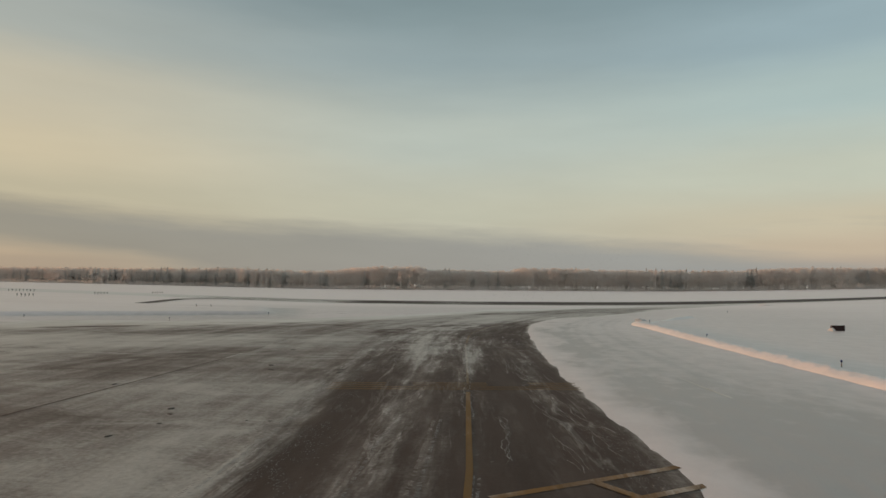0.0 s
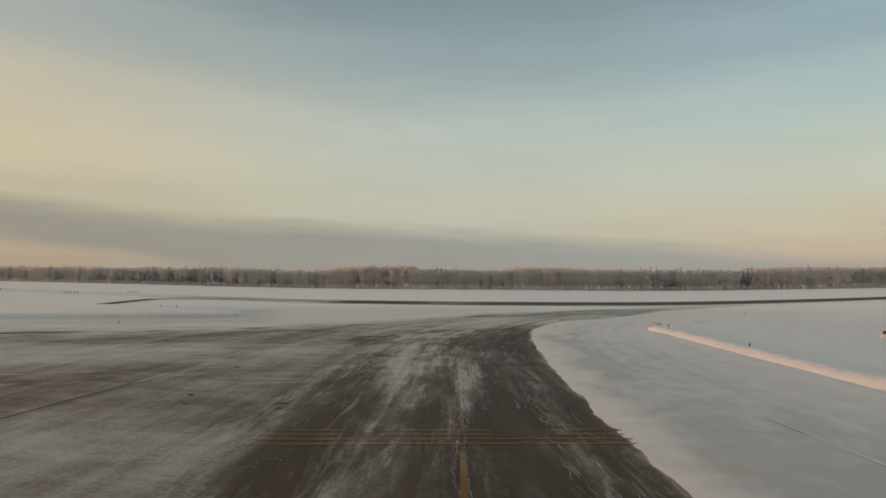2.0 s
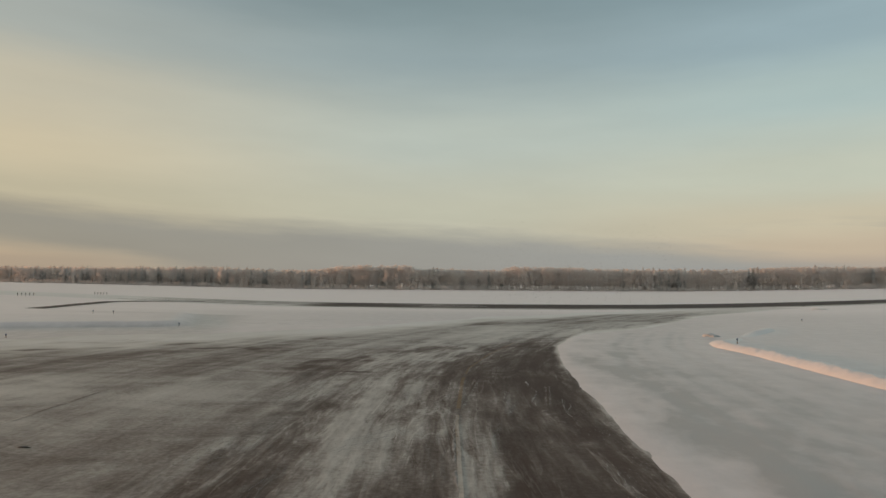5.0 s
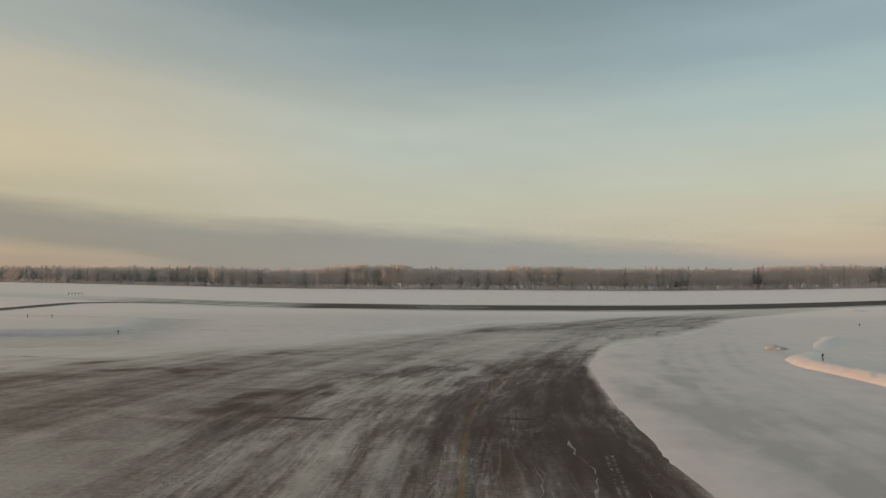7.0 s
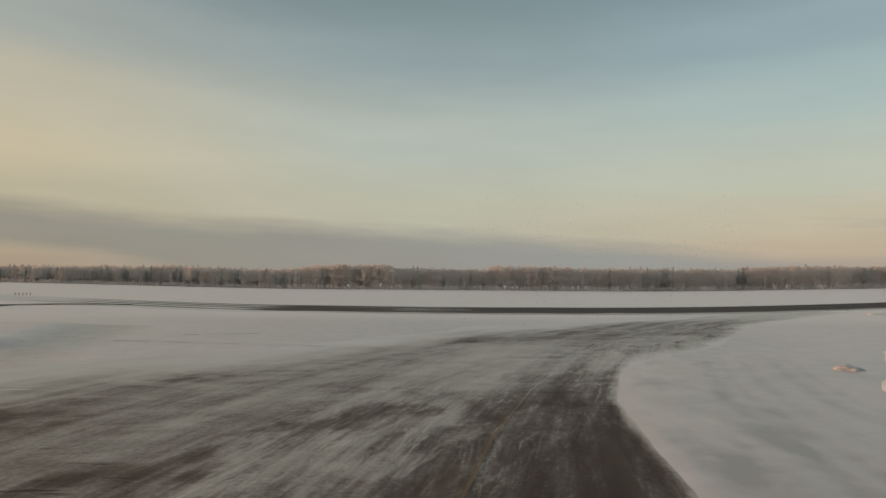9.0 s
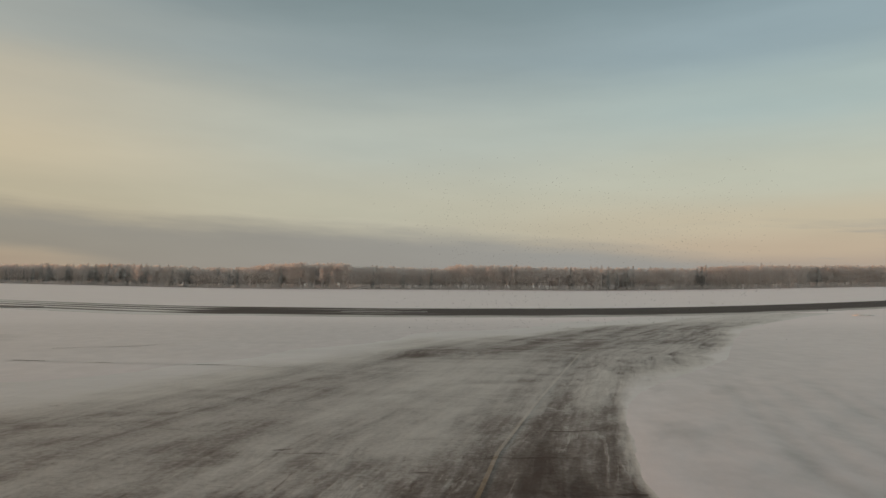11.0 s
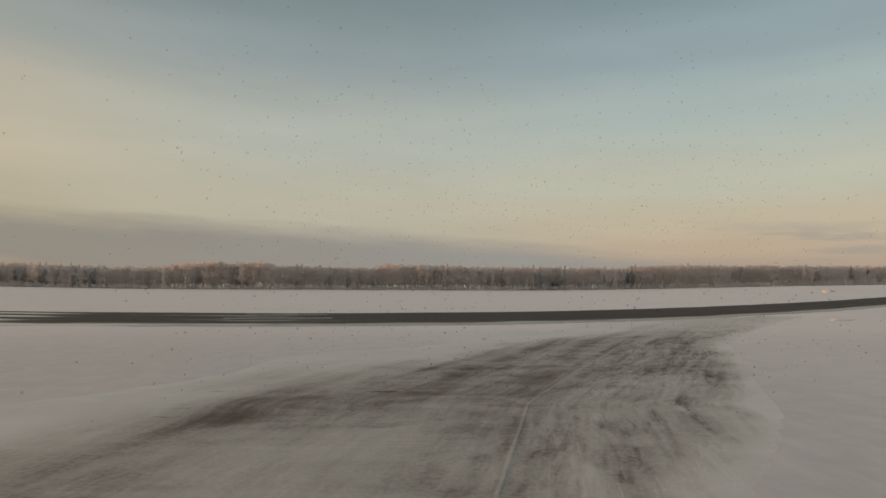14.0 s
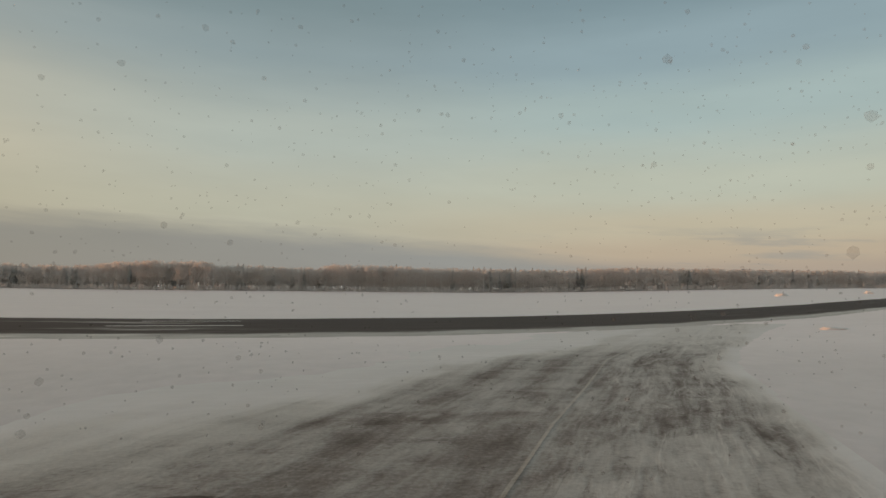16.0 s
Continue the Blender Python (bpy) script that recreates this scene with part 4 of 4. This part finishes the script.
for n, (x, y, s) in enumerate(((-10.4, 15.9, 0.16), (-10.3, 18.8, 0.16), (-9.9, 17.5, 0.12), (-7.6, 18.2, 0.10), (-6.9, 18.2, 0.10), (-10.7, 19.6, 0.2),
                               (-11.0, 29.0, 0.2), (-7.6, 28.5, 0.2), (-11.6, 30.6, 0.28), (-7.8, 29.4, 0.26), (-15.5, 24.0, 0.2), (-13.0, 38.0, 0.22))):
    chunk(x, y, s * 0.75, n + 1)


# ---- snow left on the pavement ----
def tread_track(lines):
    """Tyre prints pressed from snow: short bars in two columns."""
    r = random.Random(21)
    verts, faces = [], []
    for a, b, wide in lines:
        a, b = Vector((*a, 0)), Vector((*b, 0))
        d = (b - a).normalized()
        side = Vector((d.y, -d.x, 0))
        s = 0.0
        while s < (b - a).length:
            for u in (-1, 1):
                if r.random() < 0.22 + 0.25 * abs(math.sin(s * 1.7)):
                    continue
                c = a + d * s + side * (u * wide * 0.27 + r.uniform(-0.01, 0.01))
                e = (side * u + d * 0.45).normalized() * wide * 0.16
                f = d * r.uniform(0.008, 0.014)
                n = len(verts)
                low = [c - e - f, c + e - f, c + e + f, c - e + f]
                verts += [(p.x, p.y, 0.001) for p in low] + [(c.x + (p.x - c.x) * 0.8, c.y + (p.y - c.y) * 0.8, 0.004) for p in low]
                faces += [(n + 4, n + 5, n + 6, n + 7)] + [(n + i, n + (i + 1) % 4, n + 4 + (i + 1) % 4, n + 4 + i) for i in range(4)]
            s += 0.085
    ob = sheet("tyre_tracks", verts, faces, THIN_SNOW, False)
    return tagged(ob, "white tyre tread prints of packed snow on the taxiway", "tyre tracks", kind="stuff")


tread_track([((-1.75, 10.5), (-2.05, 19.0), 0.34), ((-3.1, 10.5), (-3.4, 17.5), 0.30), ((-0.6, 10.5), (-0.62, 13.6), 0.22), ((-6.05, 10.5), (-6.4, 17.0), 0.30),
             ((-6.4, 17.0), (-6.7, 21.0), 0.26), ((-3.75, 44.8), (-3.2, 47.2), 0.34), ((-2.7, 44.5), (-2.35, 50.5), 0.34), ((-1.95, 29.0), (-2.1, 33.0), 0.26),
             ((0.2, 45.0), (0.5, 49.0), 0.26)])


def snow_ribs(trails):
    """Thin meandering ridges of snow that the wind left on the asphalt."""
    r = random.Random(33)
    verts, faces = [], []
    strands = []
    for points, width in trails:
        for n in range(1 if width > 0.065 else 4):
            a, b = sorted(r.sample(range(len(points)), 2)) if n > 1 else (0, len(points) - 1)
            off = r.gauss(0, 0.16) if n else 0.0
            strands.append(([(x + off, y + r.uniform(-0.5, 0.5) * (n > 0)) for x, y in points[a:b + 1]], width if width > 0.065 else width * r.uniform(0.3, 0.6)))
    for points, width in strands:
        pts = [Vector((*p, 0)) for p in points]
        dense = []
        for a, b in zip(pts, pts[1:]):
            n = max(2, int((b - a).length / 0.09))
            dense += [a.lerp(b, i / n) for i in range(n)]
        phase = r.uniform(0, 99)
        for i, p in enumerate(dense):
            d = (dense[min(i + 1, len(dense) - 1)] - dense[max(i - 1, 0)]).normalized()
            side = Vector((d.y, -d.x, 0))
            p = p + side * (float(fractal(p.y + phase, phase, 0.8, 4)) - 0.5) * 0.55
            w = 0.52 * width * max(0.01, 3.0 * float(fractal(p.y * 1.0 + phase, 3.1, 1.6, 3)) - 1.15) * min(1, i / 5, (len(dense) - 1 - i) / 5 + 0.02)
            verts += [(p.x - side.x * w, p.y - side.y * w, 0.001), (p.x, p.y, 0.004 + w * 0.22), (p.x + side.x * w, p.y + side.y * w, 0.001)]
            if i:
                n = len(verts) - 6
                faces += [(n, n + 1, n + 4, n + 3), (n + 1, n + 2, n + 5, n + 4)]
    return verts, faces


trails = [([(0.2, 33.5), (0.5, 31), (0.3, 29.6), (0.8, 27.4), (0.6, 26), (0.95, 24)], 0.05), ([(0.45, 33.0), (0.75, 30.5), (0.95, 28.3), (0.9, 26.6)], 0.035),
          ([(0.9, 23.4), (1.2, 20.5), (1.7, 17.8), (2.1, 16.2)], 0.04), ([(1.2, 24), (1.7, 21), (2.3, 18.6), (2.6, 17)], 0.035), ([(1.25, 17.2), (1.5, 15.4), (1.7, 13.8)], 0.03),
          ([(-0.2, 19.6), (0.0, 17), (0.15, 14.6)], 0.03), ([(float(x_centre(q)) - 0.05, float(q)) for q in range(23, 45, 2)], 0.075),
          ([(-1.15, 19.5), (-1.5, 22.5), (-1.62, 27), (-2.0, 31)], 0.06), ([(2.0, 22.0), (2.3, 19.8), (2.9, 17.6)], 0.04), ([(1.6, 24.0), (2.0, 21.8)], 0.035), ([(-0.1, 29.0), (0.1, 31.4), (-0.1, 34.2)], 0.05), ([(0.9, 31.5), (1.2, 34.6), (0.9, 38.0)], 0.05),
          ([(-0.2, 44.5), (-0.1, 47.6), (-0.35, 51.0)], 0.07), ([(-1.2, 43.5), (-1.3, 48.0)], 0.05), ([(0.7, 43.2), (0.9, 46.0)], 0.06), ([(-5.4, 38.6), (-4.0, 41.0)], 0.06), ([(-1.2, 20), (-1.35, 22.5), (-1.5, 25.5)], 0.03)]
r = random.Random(8)
for n in range(9):
    y = r.uniform(12, 66)
    x = r.uniform(float(x_left(y)) + 0.6, float(x_right(y)) - 0.5)
    off = x - float(x_centre(y))
    lean = r.uniform(-0.15, 0.15)
    trails.append(([(float(x_centre(y + k)) + off + lean * k, y + k) for k in np.linspace(0, r.uniform(1.5, 5.0), 5)], r.uniform(0.012, 0.032)))


def snow_crumbs(count):
    """Broken crust along both edges of the swept asphalt."""
    rng = random.Random(41)
    verts, faces = [], []
    while len(verts) < count * 7:
        y = rng.uniform(9, 52)
        left = rng.random() < 0.72
        x = float(x_left(y)) + rng.gauss(0.25, 0.55) if left else float(x_right(y)) + rng.gauss(-0.55, 0.45)
        if float(fractal(x * 1.1, y * 0.35, 0.8, 3)) < 0.50:
            continue
        size = rng.uniform(0.007, 0.020)
        turn, n = rng.uniform(0, 6.28), len(verts)
        for k in range(6):
            a, reach = turn + k * math.pi / 3, size * rng.uniform(0.6, 1.3)
            verts.append((x + math.cos(a) * reach * 0.8, y + math.sin(a) * reach * 2.2, 0.001))
        verts.append((x + rng.uniform(-0.3, 0.3) * size, y, size * rng.uniform(0.35, 0.7)))
        faces += [(n + k, n + (k + 1) % 6, n + 6) for k in range(6)]
    ob = sheet("snow_crumbs", verts, faces, CRUST, False)
    return tagged(ob, "crumbs of broken snow crust along the asphalt edges", "snow crumbs", kind="stuff")


snow_crumbs(5200)
rib_verts, rib_faces = snow_ribs(trails)
tagged(sheet("snow_ribs", rib_verts, rib_faces, THIN_SNOW), "thin meandering ridges of blown snow on dark asphalt", "blown snow", kind="stuff")


# ---- trees ----
def birch_parts(seed):
    """A bare birch of unit height 15 m: trunk with limbs, and a crown of fine twigs."""
    r = random.Random(seed)
    bm = bmesh.new()
    lean = Vector((r.uniform(-0.5, 0.5), r.uniform(-0.5, 0.5), 0))
    H = 15.0
    at = lambda z: lean * (z / H) ** 2
    for k in range(4):
        z0, z1 = H * 0.9 * k / 4, H * 0.9 * (k + 1) / 4
        r0, r1 = 0.29 * (1 - 0.85 * z0 / H), 0.29 * (1 - 0.85 * z1 / H)
        a, b = at(z0) + Vector((0, 0, z0)), at(z1) + Vector((0, 0, z1))
        m = Matrix.Translation((a + b) / 2) @ (b - a).to_track_quat("Z", "Y").to_matrix().to_4x4()
        bmesh.ops.create_cone(bm, cap_ends=False, segments=6, radius1=r0, radius2=r1, depth=(b - a).length * 1.02, matrix=m)
    limbs = []
    for k in range(20):
        z = H * r.uniform(0.10, 0.88)
        turn, up = r.uniform(0, 6.283), r.uniform(0.45, 1.05)
        length = min((1 - z / H) * 5.0, 3.4) + 0.9
        d = Vector((math.cos(turn) * math.cos(up), math.sin(turn) * math.cos(up), math.sin(up)))
        a = at(z) + Vector((0, 0, z))
        b = a + d * length
        m = Matrix.Translation((a + b) / 2) @ d.to_track_quat("Z", "Y").to_matrix().to_4x4()
        bmesh.ops.create_cone(bm, cap_ends=False, segments=4, radius1=0.055, radius2=0.012, depth=length, matrix=m)
        limbs.append((a, b))
    verts, faces = [], []
    for k in range(640):
        a, b = r.choice(limbs)
        p = a.lerp(b, r.uniform(0.25, 1.05)) + Vector((r.gauss(0, 0.6), r.gauss(0, 0.6), r.gauss(0, 0.5)))
        d = Vector((r.gauss(0, 0.45), r.gauss(0, 0.45), r.uniform(0.5, 1.3))).normalized() * r.uniform(0.7, 1.8)
        side = d.cross(Vector((r.gauss(0, 1), r.gauss(0, 1), r.gauss(0, 0.3)))).normalized() * r.uniform(0.045, 0.11)
        n = len(verts)
        verts += [p - side, p + side, p + d]
        faces.append((n, n + 1, n + 2))
    return bm, verts, faces


def spruce_parts(seed):
    r = random.Random(seed)
    bm = bmesh.new()
    H = 15.0
    bmesh.ops.create_cone(bm, cap_ends=True, segments=6, radius1=0.18, radius2=0.02, depth=H * 0.97, matrix=Matrix.Translation((0, 0, H * 0.485)))
    verts, faces = [], []
    z = H * 0.07
    while z < H * 0.985:
        f = 1 - z / H
        reach = (0.25 + 2.3 * f ** 0.85) * r.uniform(0.8, 1.15)
        count = 6 + int(5 * f)
        for k in range(count):
            a = 6.283 * (k + r.uniform(-0.3, 0.3)) / count
            l = reach * r.uniform(0.65, 1.1)
            tip = Vector((math.cos(a) * l, math.sin(a) * l, z - l * r.uniform(0.25, 0.5)))
            root = Vector((0, 0, z))
            side = Vector((-math.sin(a), math.cos(a), 0)) * l * 0.26
            mid = root.lerp(tip, 0.6)
            n = len(verts)
            verts += [root + Vector((0, 0, 0.16)), mid + side + Vector((0, 0, -0.12)), tip, mid - side + Vector((0, 0, -0.12)), mid + Vector((0, 0, 0.14))]
            faces += [(n, n + 1, n + 4), (n + 1, n + 2, n + 4), (n + 2, n + 3, n + 4), (n + 3, n, n + 4)]
        z += 0.30 + 0.32 * f
    return bm, verts, faces


FRONT = [(-1150, 830), (-640, 650), (-420, 595), (-200, 556), (-60, 530), (120, 502), (300, 472), (436, 448)]
FRONT_FAR = [(470, 720), (620, 790), (1000, 980)]
BEARING = [-50, -40.7, -37, -30.4, -24.6, -18.5, -16.5, -13, -8, -7, 0.2, 1.4, 5.2, 13.3, 19, 23, 29.3, 39, 60]
TREE_PX = [27, 28, 29, 31, 35, 33, 33, 42, 43, 38, 36, 42, 41, 39, 39, 41, 39, 35, 32]


def spruce_share(bearing):
    return float(np.interp(bearing, [-45, -30, -22, -18, -15, -8, -6, -1, 1.5, 12, 14, 21, 24, 40], [0.36, 0.34, 0.42, 0.42, 0.08, 0.05, 0.30, 0.22, 0.05, 0.08, 0.34, 0.32, 0.08, 0.14]))


def along_line(line, step, r):
    for a, b in zip(line, line[1:]):
        a, b = Vector((*a, 0)), Vector((*b, 0))
        d = (b - a).normalized()
        s = r.uniform(0, step)
        while s < (b - a).length:
            yield a + d * s, Vector((-d.y, d.x, 0))
            s += step * r.uniform(0.6, 1.4)


def tree_spot(p, out, depth, r):
    q = p + out * depth
    bearing = math.degrees(math.atan2(q.x, q.y))
    tall = float(np.interp(bearing, BEARING, TREE_PX)) * math.hypot(q.x, q.y) * math.cos(radians(bearing + 5.7)) / 1120
    spruce = r.random() < spruce_share(bearing)
    tall *= r.uniform(0.70, 1.07) if spruce else r.uniform(0.86, 0.99)
    return q, tall / 15.0, spruce


tree_kinds = {True: [], False: []}
for seed in range(5):
    for is_spruce, maker in ((False, birch_parts), (True, spruce_parts)):
        bm, v, f = maker(seed + 11)
        root = new("spruce_tree" if is_spruce else "birch_tree")
        tagged(root, "dark snow-dusted spruce at the forest edge" if is_spruce else "bare brown birch with frosted twigs at the forest edge", "tree", "forest edge trees")
        trunk = part("trunk", bm, BARK if not is_spruce else TWIG, root, "pale bark" if not is_spruce else "")
        crown = sheet("crown", [tuple(p) for p in v], f, NEEDLE if is_spruce else TWIG, False)
        crown.parent = root
        solid = np.array([tuple(p.co) for p in trunk.data.vertices]), [tuple(p.vertices) for p in trunk.data.polygons]
        tree_kinds[is_spruce].append((root, np.array([tuple(p) for p in v]), f, solid))

r = random.Random(5)
firsts = set()
for line in (FRONT, FRONT_FAR):
    for p, out in along_line(line, 5.6, r):
        q, s, spruce = tree_spot(p, out, r.uniform(0, 5), r)
        kind = r.randrange(5)
        root = tree_kinds[spruce][kind][0]
        m = Matrix.Translation((q.x, q.y, float(terrain(q.x, q.y)))) @ Matrix.Rotation(r.uniform(0, 6.28), 4, "Z") @ Matrix.Diagonal((s * r.uniform(1.0, 1.45), s * r.uniform(1.0, 1.45), s, 1))
        if (spruce, kind) not in firsts:
            firsts.add((spruce, kind))
            root.matrix_basis = m
        else:
            made = copy_thing(root, Matrix.Identity(4))
            made.matrix_basis = m


def joined(name, items, material, label, category):
    verts, faces, base = [], [], 0
    for v, f in items:
        verts.append(v)
        faces += [tuple(i + base for i in face) for face in f]
        base += len(v)
    ob = sheet(name, np.concatenate(verts).tolist(), faces, material, False)
    return tagged(ob, label, category, kind="stuff")


twigs, needles, trunks = [], [], []
for line in (FRONT, FRONT_FAR):
    for depth, step in ((6, 3.4), (11, 3.2), (17, 3.2), (24, 3.4), (33, 3.6)):
        for p, out in along_line(line, step, r):
            q, s, spruce = tree_spot(p, out, depth + r.uniform(-3, 3), r)
            root, v, f, solid = tree_kinds[spruce][r.randrange(5)]
            a = r.uniform(0, 6.28)
            turn = np.array([[math.cos(a), -math.sin(a), 0], [math.sin(a), math.cos(a), 0], [0, 0, 1]])
            wide = np.array([s * r.uniform(1.0, 1.5)] * 2 + [s])
            place = np.array([q.x, q.y, float(terrain(q.x, q.y))])
            (needles if spruce else twigs).append(((v * wide) @ turn.T + place, f))
            if depth < 15 and not spruce:
                trunks.append(((solid[0] * wide) @ turn.T + place, solid[1]))
joined("birch_woods", twigs, TWIG, "deep brown-grey birch woods behind the snow field", "woods")
joined("spruce_woods", needles, NEEDLE, "dark spruces standing among the birch woods", "woods")
joined("woods_trunks", trunks, BARK, "pale birch trunks inside the woods", "woods")

shrubs = []
for line in (FRONT, FRONT_FAR):
    for depth in (-3, 0, 4):
        for p, out in along_line(line, 1.7, r):
            q = p + out * (depth + r.uniform(-2, 2))
            z = float(terrain(q.x, q.y))
            v, f = [], []
            tall = r.uniform(1.8, 6.0)
            for k in range(34):
                o = np.array([q.x + r.gauss(0, 0.7), q.y + r.gauss(0, 0.7), z + r.uniform(0, tall * 0.5)])
                d = np.array([r.gauss(0, 0.4), r.gauss(0, 0.4), r.uniform(0.5, 1.0)]) * tall * 0.6
                e = np.array([r.gauss(0, 1), r.gauss(0, 1), 0]) * 0.07
                n = len(v)
                v += [o - e, o + e, o + d]
                f.append((n, n + 1, n + 2))
            shrubs.append((np.array(v), f))
joined("frosted_shrubs", shrubs, SHRUB, "frosted shrubs and saplings along the forest edge", "shrubs")


# ---- puffs added in the air for the specks on the windscreen ----
def speck_puffs(count):
    """Little puffs added over the last stretch before the runway, for specks on the windscreen."""
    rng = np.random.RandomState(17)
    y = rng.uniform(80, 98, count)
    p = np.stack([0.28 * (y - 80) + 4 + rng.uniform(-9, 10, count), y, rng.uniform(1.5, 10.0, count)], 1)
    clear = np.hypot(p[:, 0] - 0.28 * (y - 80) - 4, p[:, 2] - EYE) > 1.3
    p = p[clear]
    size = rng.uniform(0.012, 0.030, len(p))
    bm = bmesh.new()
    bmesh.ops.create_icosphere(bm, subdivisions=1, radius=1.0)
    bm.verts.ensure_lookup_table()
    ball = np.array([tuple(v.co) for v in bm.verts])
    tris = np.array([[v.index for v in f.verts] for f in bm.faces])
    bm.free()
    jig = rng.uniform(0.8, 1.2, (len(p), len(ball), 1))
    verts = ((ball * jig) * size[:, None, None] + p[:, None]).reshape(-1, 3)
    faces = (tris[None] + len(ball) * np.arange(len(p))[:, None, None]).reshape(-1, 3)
    ob = sheet("speck_puffs", verts.tolist(), faces.tolist(), SPECK, True)
    return tagged(ob, "small grey puffs added in the air for the specks on the windscreen", "blown snow", kind="stuff")


speck_puffs(2400)
